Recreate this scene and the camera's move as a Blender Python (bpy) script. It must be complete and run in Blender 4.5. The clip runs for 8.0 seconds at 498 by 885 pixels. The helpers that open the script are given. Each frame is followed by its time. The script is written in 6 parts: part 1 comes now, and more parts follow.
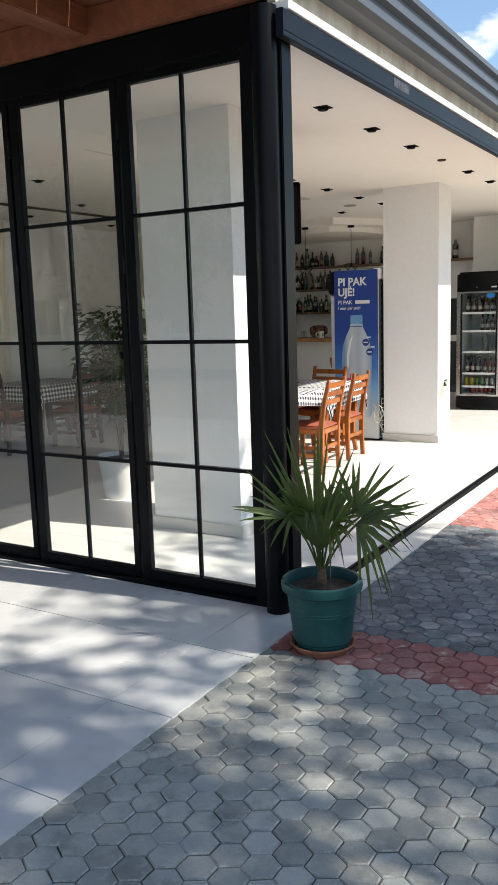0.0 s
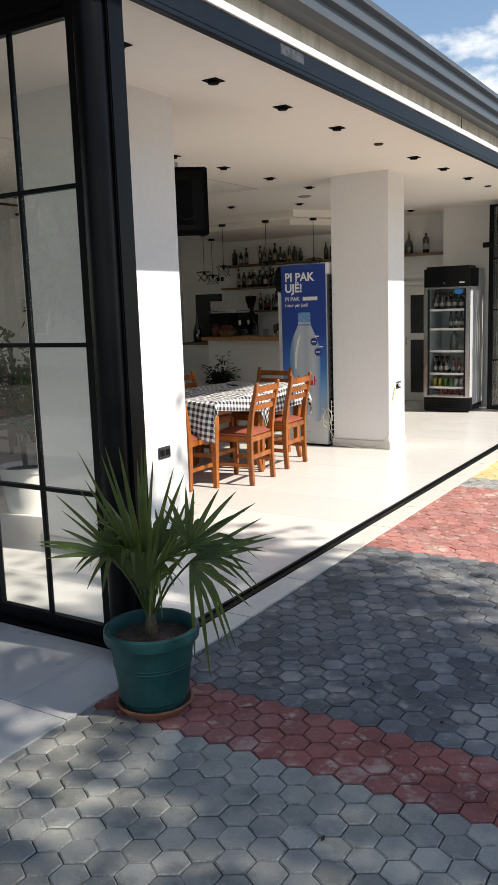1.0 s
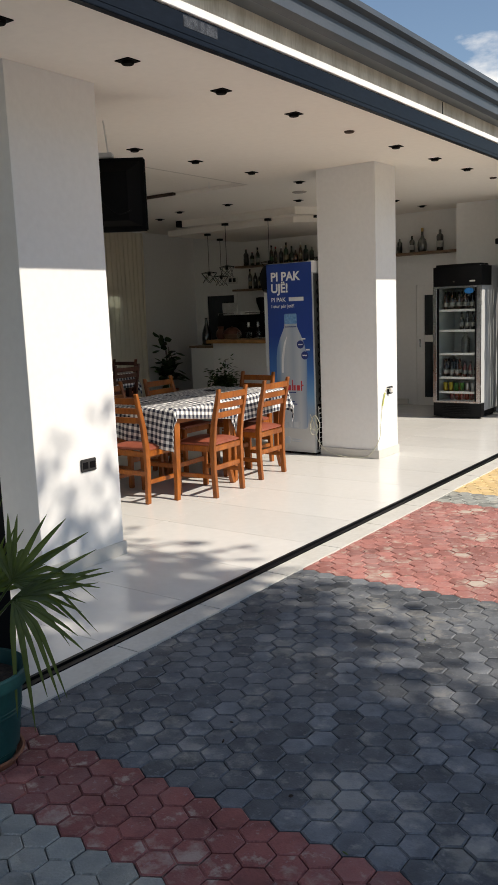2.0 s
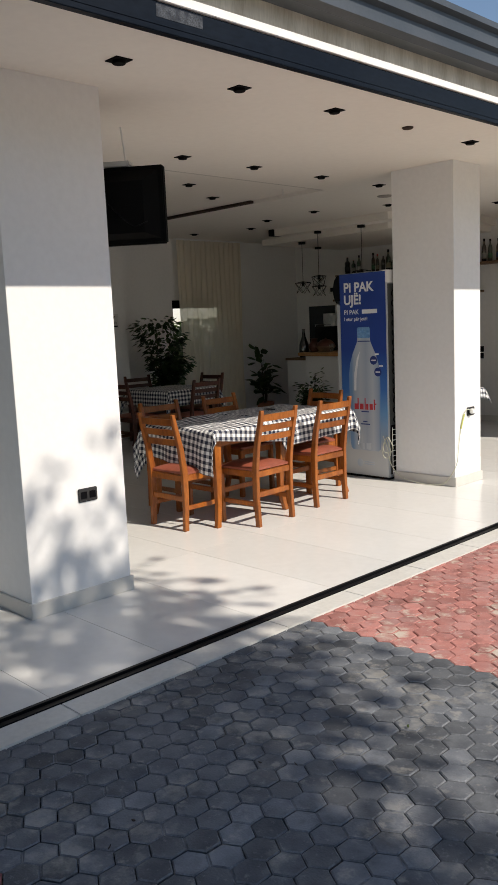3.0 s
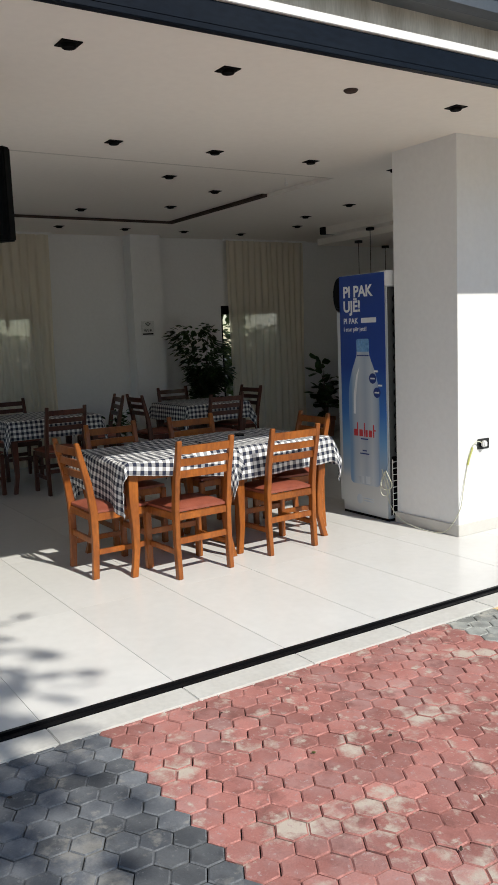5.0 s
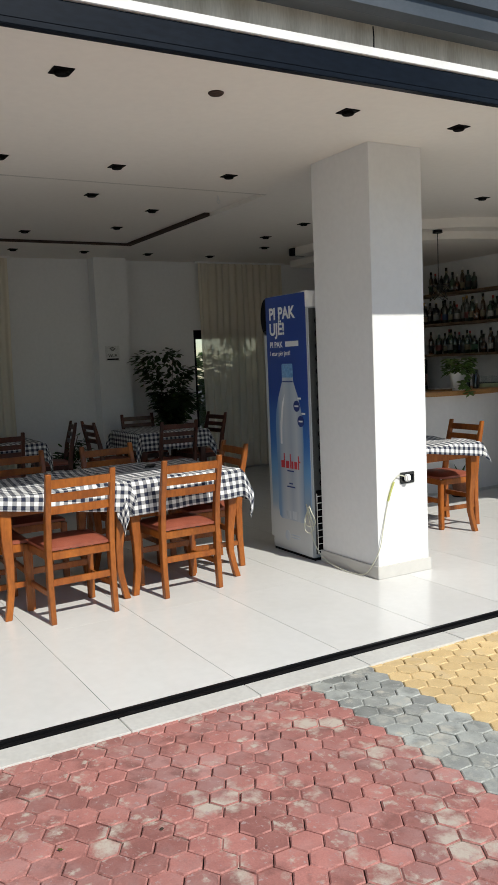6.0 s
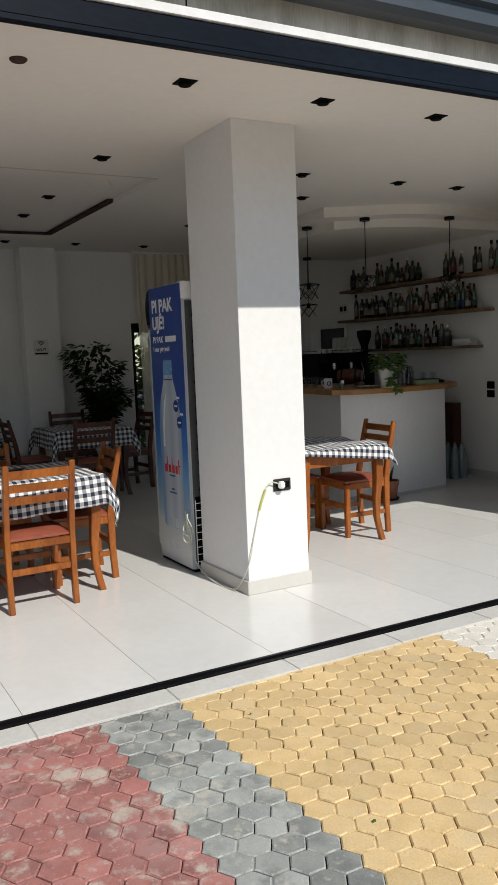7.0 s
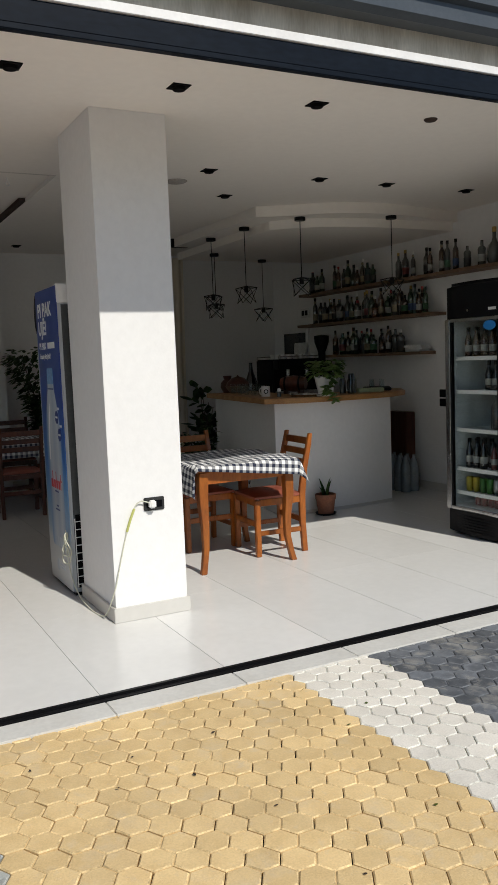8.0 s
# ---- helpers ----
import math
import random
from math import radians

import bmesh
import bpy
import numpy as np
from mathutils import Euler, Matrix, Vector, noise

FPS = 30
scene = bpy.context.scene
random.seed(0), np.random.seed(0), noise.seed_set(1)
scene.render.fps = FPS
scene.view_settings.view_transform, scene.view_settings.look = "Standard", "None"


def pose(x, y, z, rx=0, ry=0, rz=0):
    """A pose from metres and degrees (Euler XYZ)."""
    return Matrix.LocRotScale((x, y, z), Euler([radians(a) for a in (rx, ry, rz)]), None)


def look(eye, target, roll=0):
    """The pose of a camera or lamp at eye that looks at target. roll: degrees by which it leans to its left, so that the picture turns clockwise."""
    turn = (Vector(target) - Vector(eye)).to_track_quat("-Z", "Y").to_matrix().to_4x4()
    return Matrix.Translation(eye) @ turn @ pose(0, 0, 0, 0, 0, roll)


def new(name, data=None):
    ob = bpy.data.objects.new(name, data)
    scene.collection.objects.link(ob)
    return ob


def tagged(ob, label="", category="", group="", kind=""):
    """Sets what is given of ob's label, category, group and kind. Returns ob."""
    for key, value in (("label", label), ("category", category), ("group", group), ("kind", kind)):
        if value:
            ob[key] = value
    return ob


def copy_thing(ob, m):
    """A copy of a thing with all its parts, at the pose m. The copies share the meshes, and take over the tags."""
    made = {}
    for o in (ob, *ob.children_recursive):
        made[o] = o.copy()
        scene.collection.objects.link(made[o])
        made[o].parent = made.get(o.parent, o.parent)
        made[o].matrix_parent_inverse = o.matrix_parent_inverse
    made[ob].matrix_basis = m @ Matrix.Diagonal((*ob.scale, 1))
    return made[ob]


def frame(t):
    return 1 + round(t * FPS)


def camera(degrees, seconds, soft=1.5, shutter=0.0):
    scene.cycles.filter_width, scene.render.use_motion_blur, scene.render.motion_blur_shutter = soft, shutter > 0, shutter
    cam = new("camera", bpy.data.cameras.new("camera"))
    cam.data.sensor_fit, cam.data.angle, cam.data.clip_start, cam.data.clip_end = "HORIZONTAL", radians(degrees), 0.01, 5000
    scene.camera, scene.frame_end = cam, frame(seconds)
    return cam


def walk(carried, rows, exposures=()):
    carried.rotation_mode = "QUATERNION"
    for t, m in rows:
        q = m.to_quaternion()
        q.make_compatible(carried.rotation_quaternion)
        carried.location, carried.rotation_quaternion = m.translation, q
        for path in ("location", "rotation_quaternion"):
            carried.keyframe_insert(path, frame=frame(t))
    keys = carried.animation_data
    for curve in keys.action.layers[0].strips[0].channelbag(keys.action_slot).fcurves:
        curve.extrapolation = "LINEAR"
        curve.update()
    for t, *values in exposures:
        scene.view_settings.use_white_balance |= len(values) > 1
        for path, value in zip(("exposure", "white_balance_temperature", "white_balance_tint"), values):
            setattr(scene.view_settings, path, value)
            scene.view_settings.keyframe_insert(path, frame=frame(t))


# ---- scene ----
cam = camera(33.9, 8.0, soft=1.0)
PATH = [
    (0, (0.02, -0.476, 1.53), (-1.007, 1.211, 1.211), -1.8),
    (0.5, (0.115, -0.057, 1.508), (-0.885, 1.646, 1.193), -1.7),
    (1, (0.359, 0.403, 1.514), (-0.688, 2.076, 1.188), -1.9),
    (1.5, (0.552, 0.806, 1.501), (-0.526, 2.458, 1.174), -2.0),
    (1.7, (0.626, 0.95, 1.477), (-0.469, 2.593, 1.155), -2.3),
    (2.8, (0.986, 1.858, 1.497), (-0.403, 3.266, 1.201), -1.9),
    (3, (1.003, 2.037, 1.51), (-0.42, 3.414, 1.225), -2.5),
    (3.5, (1.093, 2.519, 1.506), (-0.444, 3.766, 1.22), -2.3),
    (4, (1.137, 2.951, 1.468), (-0.495, 4.077, 1.202), -2.6),
    (4.2, (1.12, 3.14, 1.489), (-0.517, 4.257, 1.222), -2.6),
    (5.3, (1.213, 4.249, 1.514), (-0.474, 5.297, 1.274), -2.3),
    (5.5, (1.234, 4.465, 1.487), (-0.466, 5.499, 1.279), -2.2),
    (6, (1.317, 4.974, 1.47), (-0.41, 5.962, 1.273), -2.4),
    (6.5, (1.396, 5.455, 1.457), (-0.327, 6.447, 1.247), -2.2),
    (7, (1.402, 5.991, 1.459), (-0.338, 6.954, 1.245), -2.3),
    (7.5, (1.456, 6.447, 1.461), (-0.306, 7.369, 1.242), -1.9),
    (8, (1.478, 6.959, 1.452), (-0.291, 7.87, 1.249), -2.2),
]
EXPOSURES = [(0, 1.13, 7050, 8), (0.5, 0.98, 7120, 9), (1.0, 0.74, 7250, 10), (1.5, 0.47, 7350, 10), (3.0, 0.28, 7200, 11), (4.0, 0.25, 7020, 11), (5.5, 0.21, 6620, 6), (7.0, -0.01, 6680, 8), (8.0, -0.08, 6700, 8)]
walk(cam, [(t, look(eye, target, roll)) for t, eye, target, roll in PATH], EXPOSURES)

# ---- world and sun ----
SUN_TO = Vector((0.99, 0.142, 0.995)).normalized()      # towards the sun
world = bpy.data.worlds.new("sky")
scene.world = world
world.use_nodes = True
wn, wl = world.node_tree.nodes, world.node_tree.links
bg = wn["Background"]
sky = wn.new("ShaderNodeTexSky")
sky.sky_type, sky.sun_disc = "NISHITA", False
sky.sun_elevation, sky.sun_rotation = radians(44.8), radians(81.8)
sky.air_density, sky.dust_density, sky.ozone_density = 1.0, 0.12, 3.2
tc = wn.new("ShaderNodeTexCoord")
mp = wn.new("ShaderNodeMapping")
mp.inputs["Scale"].default_value = (1.0, 1.0, 2.2)
cl = wn.new("ShaderNodeTexNoise")
cl.inputs["Scale"].default_value, cl.inputs["Detail"].default_value, cl.inputs["Roughness"].default_value = 5.5, 7, 0.55
cr = wn.new("ShaderNodeValToRGB")
cr.color_ramp.elements[0].position, cr.color_ramp.elements[1].position = 0.55, 0.70
cm = wn.new("ShaderNodeMix")
cm.data_type = "RGBA"
cm.inputs["B"].default_value = (9.5, 9.6, 9.8, 1)
wl.new(tc.outputs["Generated"], mp.inputs["Vector"])
wl.new(mp.outputs["Vector"], cl.inputs["Vector"])
wl.new(cl.outputs["Fac"], cr.inputs["Fac"])
wl.new(cr.outputs["Color"], cm.inputs["Factor"])
wl.new(sky.outputs["Color"], cm.inputs["A"])
wl.new(cm.outputs["Result"], bg.inputs["Color"])
bg.inputs["Strength"].default_value = 0.1

sun = new("sun", bpy.data.lights.new("sun", "SUN"))
sun.data.energy, sun.data.angle, sun.data.color = 3.85, radians(0.55), (1.0, 0.965, 0.915)
sun.matrix_world = look(SUN_TO * 30, (0, 0, 0))


# ---- materials ----
def material(name, colour, rough=0.6, metal=0.0, second=None, scale=6.0, amount=0.5, grain=60.0, grain_amount=0.12,
             bump=0.0, bump_scale=80.0, vary=0.0, spec=0.5, coat=0.0, stretch=None, rough_vary=0.1):
    """Principled material with two scales of colour variation, a varying roughness and fine relief."""
    m = bpy.data.materials.new(name)
    m.use_nodes = True
    n, l = m.node_tree.nodes, m.node_tree.links
    p = n["Principled BSDF"]
    p.inputs["Roughness"].default_value, p.inputs["Metallic"].default_value = rough, metal
    p.inputs["Specular IOR Level"].default_value, p.inputs["Coat Weight"].default_value = spec, coat
    co = n.new("ShaderNodeTexCoord")
    src = co.outputs["Object"]
    if stretch:
        mpn = n.new("ShaderNodeMapping")
        mpn.inputs["Scale"].default_value = stretch
        l.new(src, mpn.inputs["Vector"])
        src = mpn.outputs["Vector"]
    if vary:
        oi = n.new("ShaderNodeObjectInfo")
        ad = n.new("ShaderNodeVectorMath")
        ad.operation = "ADD"
        sc = n.new("ShaderNodeMath")
        sc.operation, sc.inputs[1].default_value = "MULTIPLY", 37.0
        l.new(oi.outputs["Random"], sc.inputs[0])
        l.new(src, ad.inputs[0])
        l.new(sc.outputs[0], ad.inputs[1])
        src = ad.outputs[0]
    a = n.new("ShaderNodeTexNoise")
    a.inputs["Scale"].default_value, a.inputs["Detail"].default_value = scale, 5
    b = n.new("ShaderNodeTexNoise")
    b.inputs["Scale"].default_value, b.inputs["Detail"].default_value = grain, 3
    l.new(src, a.inputs["Vector"])
    l.new(src, b.inputs["Vector"])
    ramp = n.new("ShaderNodeMapRange")
    ramp.inputs["From Min"].default_value, ramp.inputs["From Max"].default_value = 0.38, 0.66
    ramp.inputs["To Max"].default_value = amount
    l.new(a.outputs["Fac"], ramp.inputs["Value"])
    mix = n.new("ShaderNodeMix")
    mix.data_type = "RGBA"
    second = second or tuple(c * 0.8 for c in colour)
    mix.inputs["A"].default_value, mix.inputs["B"].default_value = (*colour, 1), (*second, 1)
    l.new(ramp.outputs["Result"], mix.inputs["Factor"])
    hs = n.new("ShaderNodeHueSaturation")
    val = n.new("ShaderNodeMapRange")
    val.inputs["To Min"].default_value, val.inputs["To Max"].default_value = 1 - grain_amount, 1 + grain_amount
    val.inputs["From Min"].default_value, val.inputs["From Max"].default_value = 0.3, 0.7
    l.new(b.outputs["Fac"], val.inputs["Value"])
    last = val.outputs["Result"]
    if vary:
        v2 = n.new("ShaderNodeMapRange")
        v2.inputs["To Min"].default_value, v2.inputs["To Max"].default_value = 1 - vary, 1 + vary
        l.new(oi.outputs["Random"], v2.inputs["Value"])
        mul = n.new("ShaderNodeMath")
        mul.operation = "MULTIPLY"
        l.new(last, mul.inputs[0])
        l.new(v2.outputs["Result"], mul.inputs[1])
        last = mul.outputs[0]
    l.new(last, hs.inputs["Value"])
    l.new(mix.outputs["Result"], hs.inputs["Color"])
    l.new(hs.outputs["Color"], p.inputs["Base Color"])
    rv = n.new("ShaderNodeMapRange")
    rv.inputs["To Min"].default_value, rv.inputs["To Max"].default_value = max(rough - rough_vary, 0.03), min(rough + rough_vary, 1)
    l.new(a.outputs["Fac"], rv.inputs["Value"])
    l.new(rv.outputs["Result"], p.inputs["Roughness"])
    if bump:
        c = n.new("ShaderNodeTexNoise")
        c.inputs["Scale"].default_value, c.inputs["Detail"].default_value = bump_scale, 4
        l.new(src, c.inputs["Vector"])
        bp = n.new("ShaderNodeBump")
        bp.inputs["Strength"].default_value, bp.inputs["Distance"].default_value = bump, 0.01
        l.new(c.outputs["Fac"], bp.inputs["Height"])
        l.new(bp.outputs["Normal"], p.inputs["Normal"])
    return m


def glass_material(name, tint=(1, 1, 1), base=0.03, edge=0.7):
    """Thin clear pane: straight-through, with a mirror gloss that grows at a slant."""
    m = bpy.data.materials.new(name)
    m.use_nodes = True
    n, l = m.node_tree.nodes, m.node_tree.links
    n.remove(n["Principled BSDF"])
    tr, gl, mx, lw, pw, sc = (n.new(k) for k in ("ShaderNodeBsdfTransparent", "ShaderNodeBsdfGlossy", "ShaderNodeMixShader", "ShaderNodeLayerWeight", "ShaderNodeMath", "ShaderNodeMath"))
    tr.inputs["Color"].default_value = (*tint, 1)
    gl.inputs["Roughness"].default_value = 0.0
    lw.inputs["Blend"].default_value = 0.5
    pw.operation, pw.inputs[1].default_value = "POWER", 4.0
    sc.operation, sc.inputs[1].default_value, sc.inputs[2].default_value = "MULTIPLY_ADD", edge, base
    l.new(lw.outputs["Facing"], pw.inputs[0])
    l.new(pw.outputs[0], sc.inputs[0])
    l.new(sc.outputs[0], mx.inputs[0])
    l.new(tr.outputs[0], mx.inputs[1])
    l.new(gl.outputs[0], mx.inputs[2])
    l.new(mx.outputs[0], n["Material Output"].inputs["Surface"])
    return m


def sheer_material(name, colour, clear):
    m = bpy.data.materials.new(name)
    m.use_nodes = True
    n, l = m.node_tree.nodes, m.node_tree.links
    n.remove(n["Principled BSDF"])
    df, tl, tr, m1, m2 = (n.new(k) for k in ("ShaderNodeBsdfDiffuse", "ShaderNodeBsdfTranslucent", "ShaderNodeBsdfTransparent", "ShaderNodeMixShader", "ShaderNodeMixShader"))
    wv = n.new("ShaderNodeTexNoise")
    wv.inputs["Scale"].default_value = 240
    mr = n.new("ShaderNodeMapRange")
    mr.inputs["To Min"].default_value, mr.inputs["To Max"].default_value = clear - 0.12, clear + 0.12
    l.new(wv.outputs["Fac"], mr.inputs["Value"])
    df.inputs["Color"].default_value = tl.inputs["Color"].default_value = (*colour, 1)
    m1.inputs[0].default_value = 0.30
    l.new(df.outputs[0], m1.inputs[1])
    l.new(tl.outputs[0], m1.inputs[2])
    l.new(mr.outputs["Result"], m2.inputs[0])
    l.new(m1.outputs[0], m2.inputs[1])
    l.new(tr.outputs[0], m2.inputs[2])
    l.new(m2.outputs[0], n["Material Output"].inputs["Surface"])
    return m


def leaf_material(name, colour, second):
    m = material(name, colour, 0.42, second=second, scale=9, amount=0.9, grain=40, grain_amount=0.2, vary=0.15)
    n, l = m.node_tree.nodes, m.node_tree.links
    p = n["Principled BSDF"]
    tl, mx = n.new("ShaderNodeBsdfTranslucent"), n.new("ShaderNodeMixShader")
    tl.inputs["Color"].default_value = (colour[0] * 2.0, colour[1] * 2.2, colour[2] * 1.2, 1)
    mx.inputs[0].default_value = 0.3
    l.new(p.outputs[0], mx.inputs[1])
    l.new(tl.outputs[0], mx.inputs[2])
    l.new(mx.outputs[0], n["Material Output"].inputs["Surface"])
    return m


def check_material(name, dark, light, step):
    """Woven check: dark where both threads are dark, half-tone where one is. Laid out on the cloth's own flat metres."""
    m = material(name, light, 0.85, grain=300, grain_amount=0.06)
    n, l = m.node_tree.nodes, m.node_tree.links
    uv = n.new("ShaderNodeUVMap")
    sp = n.new("ShaderNodeSeparateXYZ")
    l.new(uv.outputs[0], sp.inputs[0])
    bits = []
    for axis in ("X", "Y"):
        d, f, g = (n.new("ShaderNodeMath") for _ in range(3))
        d.operation, d.inputs[1].default_value = "DIVIDE", step * 2
        f.operation = "FRACT"
        g.operation, g.inputs[1].default_value = "GREATER_THAN", 0.5
        l.new(sp.outputs[axis], d.inputs[0])
        l.new(d.outputs[0], f.inputs[0])
        l.new(f.outputs[0], g.inputs[0])
        bits.append(g)
    add = n.new("ShaderNodeMath")
    l.new(bits[0].outputs[0], add.inputs[0])
    l.new(bits[1].outputs[0], add.inputs[1])
    half = n.new("ShaderNodeMath")
    half.operation, half.inputs[1].default_value = "MULTIPLY", 0.5
    l.new(add.outputs[0], half.inputs[0])
    ramp = n.new("ShaderNodeValToRGB")
    ramp.color_ramp.interpolation = "CONSTANT"
    ramp.color_ramp.elements[0].color = (*light, 1)
    ramp.color_ramp.elements[1].position, ramp.color_ramp.elements[1].color = 0.75, (*dark, 1)
    e = ramp.color_ramp.elements.new(0.3)
    e.color = (*[a * 0.35 + b * 0.65 for a, b in zip(light, dark)], 1)
    l.new(half.outputs[0], ramp.inputs[0])
    l.new(ramp.outputs[0], n["Principled BSDF"].inputs["Base Color"])
    return m


M_WALL = material("white_plaster", (0.825, 0.82, 0.81), 0.85, second=(0.79, 0.783, 0.77), scale=1.2, amount=0.6, grain=25, grain_amount=0.02, bump=0.05, bump_scale=60)
M_CEIL = material("ceiling_paint", (0.88, 0.83, 0.765), 0.9, second=(0.85, 0.80, 0.735), scale=0.8, amount=0.6, grain=20, grain_amount=0.015)
M_GLUE = material("concrete_fascia", (0.52, 0.48, 0.41), 0.85, second=(0.36, 0.32, 0.26), scale=2.5, amount=0.9, grain=30, grain_amount=0.10, stretch=(1, 3.5, 0.6), bump=0.15)
M_TILE = material("floor_tile", (0.735, 0.728, 0.705), 0.22, second=(0.685, 0.677, 0.652), scale=2.5, amount=0.6, grain=18, grain_amount=0.02, vary=0.03, spec=0.45)
M_PORCH = material("porch_tile", (0.52, 0.53, 0.535), 0.3, second=(0.46, 0.47, 0.475), scale=2.5, amount=0.7, grain=18, grain_amount=0.04, vary=0.05)
M_GROUT = material("grout", (0.22, 0.21, 0.19), 0.9)
M_PGROUT = material("porch_grout", (0.20, 0.19, 0.17), 0.9, second=(0.13, 0.12, 0.11), scale=6, amount=0.7)
M_SKIRT = material("skirting_tile", (0.62, 0.60, 0.56), 0.4, second=(0.58, 0.56, 0.52), scale=3, amount=0.5, grain=20, grain_amount=0.02)
M_STRIP = material("threshold_stone", (0.63, 0.62, 0.585), 0.5, second=(0.55, 0.53, 0.49), scale=5, amount=0.6, grain=40, grain_amount=0.06)
M_WHITE = material("white_paint_metal", (0.86, 0.85, 0.83), 0.5, grain_amount=0.02)
M_FRAME = material("anthracite_aluminium", (0.003, 0.0034, 0.0045), 0.32, 0.0, second=(0.005, 0.006, 0.0075), scale=3, amount=0.7, grain=120, grain_amount=0.1, spec=0.10)
M_BEAM = material("navy_beam_paint", (0.005, 0.008, 0.014), 0.42, second=(0.008, 0.012, 0.019), scale=4, amount=0.8, grain=60, grain_amount=0.2, stretch=(1, 0.3, 1), spec=0.12)
M_SCUFF = material("scuffed_paint", (0.045, 0.052, 0.065), 0.7, second=(0.006, 0.011, 0.021), scale=42, amount=1.0, grain=160, grain_amount=0.7)
M_ROOF = material("grey_roof_sheet", (0.065, 0.077, 0.09), 0.42, 0.2, second=(0.09, 0.10, 0.115), scale=2, amount=0.6, grain=50, grain_amount=0.06)
M_BLACK = material("black_plastic", (0.006, 0.006, 0.007), 0.45, grain_amount=0.1, spec=0.14)
M_MATT = material("matt_black_metal", (0.004, 0.004, 0.004), 0.7, grain_amount=0.1, spec=0.08)
M_GAP = material("gap_shade_disc_brown", (0.07, 0.05, 0.042), 0.8, spec=0.1)
M_GAPGREY = material("grey_joint_paint", (0.40, 0.37, 0.34), 0.9, spec=0.1)
M_EDGESHADE = material("tray_edge_shade", (0.70, 0.655, 0.60), 0.9, spec=0.1)
M_SOCKET = material("grey_socket_plastic", (0.035, 0.035, 0.036), 0.45, spec=0.3)
M_WOOD = material("orange_varnished_wood", (0.335, 0.102, 0.017), 0.36, second=(0.20, 0.052, 0.010), scale=4, amount=0.85, grain=30, grain_amount=0.18, stretch=(2, 2, 0.7), vary=0.14, coat=0.12, spec=0.35)
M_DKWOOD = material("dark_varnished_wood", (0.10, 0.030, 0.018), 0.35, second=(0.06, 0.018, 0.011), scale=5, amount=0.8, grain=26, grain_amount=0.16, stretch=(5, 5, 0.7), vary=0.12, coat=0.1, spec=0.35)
M_SEAT = material("terracotta_leatherette", (0.31, 0.085, 0.05), 0.45, second=(0.22, 0.058, 0.035), scale=10, amount=0.7, grain=150, grain_amount=0.08, bump=0.1, bump_scale=200)
M_COUNTER = material("counter_wood", (0.46, 0.24, 0.085), 0.4, second=(0.33, 0.15, 0.05), scale=4, amount=0.8, grain=30, grain_amount=0.15, stretch=(3, 1, 3))
M_SHELF = material("rustic_shelf_wood", (0.20, 0.12, 0.07), 0.6, second=(0.12, 0.07, 0.04), scale=4, amount=0.8, grain=30, grain_amount=0.2, stretch=(1, 3, 3))
M_PERGOLA = material("red_brown_wood", (0.23, 0.075, 0.035), 0.6, second=(0.15, 0.045, 0.02), scale=3, amount=0.8, grain=30, grain_amount=0.15, stretch=(4, 0.6, 4))
M_CLOTH = check_material("navy_check_cloth", (0.011, 0.016, 0.040), (0.80, 0.80, 0.79), 0.0255)
M_GLASS = glass_material("door_glass", (0.955, 0.965, 0.96), 0.06, 0.45)
M_FGLASS = glass_material("fridge_glass", (0.95, 0.97, 0.97), 0.025, 0.5)
M_SHEER = sheer_material("sheer_curtain", (0.90, 0.83, 0.69), 0.16)
M_POT = material("green_plastic_pot", (0.006, 0.055, 0.056), 0.45, second=(0.018, 0.078, 0.076), scale=8, amount=0.6, grain=60, grain_amount=0.12, spec=0.3)
M_TERRA = material("terracotta", (0.31, 0.12, 0.065), 0.75, second=(0.22, 0.095, 0.06), scale=12, amount=0.8, grain=60, grain_amount=0.12)
M_SOIL = material("dark_soil", (0.045, 0.03, 0.02), 0.95, second=(0.02, 0.013, 0.01), scale=30, amount=1, grain=90, grain_amount=0.4, bump=1.0, bump_scale=60)
M_BARK = material("bark", (0.10, 0.065, 0.04), 0.9, second=(0.05, 0.035, 0.025), scale=20, amount=0.8, grain=70, grain_amount=0.3, bump=0.6, bump_scale=50)
M_PALM = leaf_material("palm_leaf", (0.075, 0.105, 0.02), (0.032, 0.056, 0.013))
M_LEAF = leaf_material("tree_leaf", (0.06, 0.10, 0.02), (0.03, 0.06, 0.012))
M_DKLEAF = leaf_material("indoor_leaf", (0.028, 0.06, 0.016), (0.014, 0.035, 0.010))
M_VARLEAF = leaf_material("trailing_leaf", (0.075, 0.135, 0.036), (0.15, 0.20, 0.075))
M_CHROME = material("brushed_steel", (0.55, 0.55, 0.56), 0.25, 1.0, grain_amount=0.05)
M_FSIDE = material("fridge_grey_side", (0.55, 0.57, 0.58), 0.35, second=(0.48, 0.50, 0.51), scale=2, amount=0.5, grain=20, grain_amount=0.02)
M_FIN = material("fridge_liner", (0.60, 0.64, 0.64), 0.5)
M_CORD = material("cream_cable", (0.62, 0.62, 0.50), 0.5)
M_TAPE = material("yellow_green_tape", (0.50, 0.52, 0.16), 0.6)
M_PAPER = material("white_paper", (0.72, 0.72, 0.70), 0.8)
M_TEXT = material("white_print", (0.88, 0.89, 0.90), 0.5, grain_amount=0.01)
M_RED = material("red_print", (0.62, 0.05, 0.06), 0.5, grain_amount=0.02)
M_BLUE = material("blue_sticker", (0.02, 0.22, 0.60), 0.4, grain_amount=0.02)
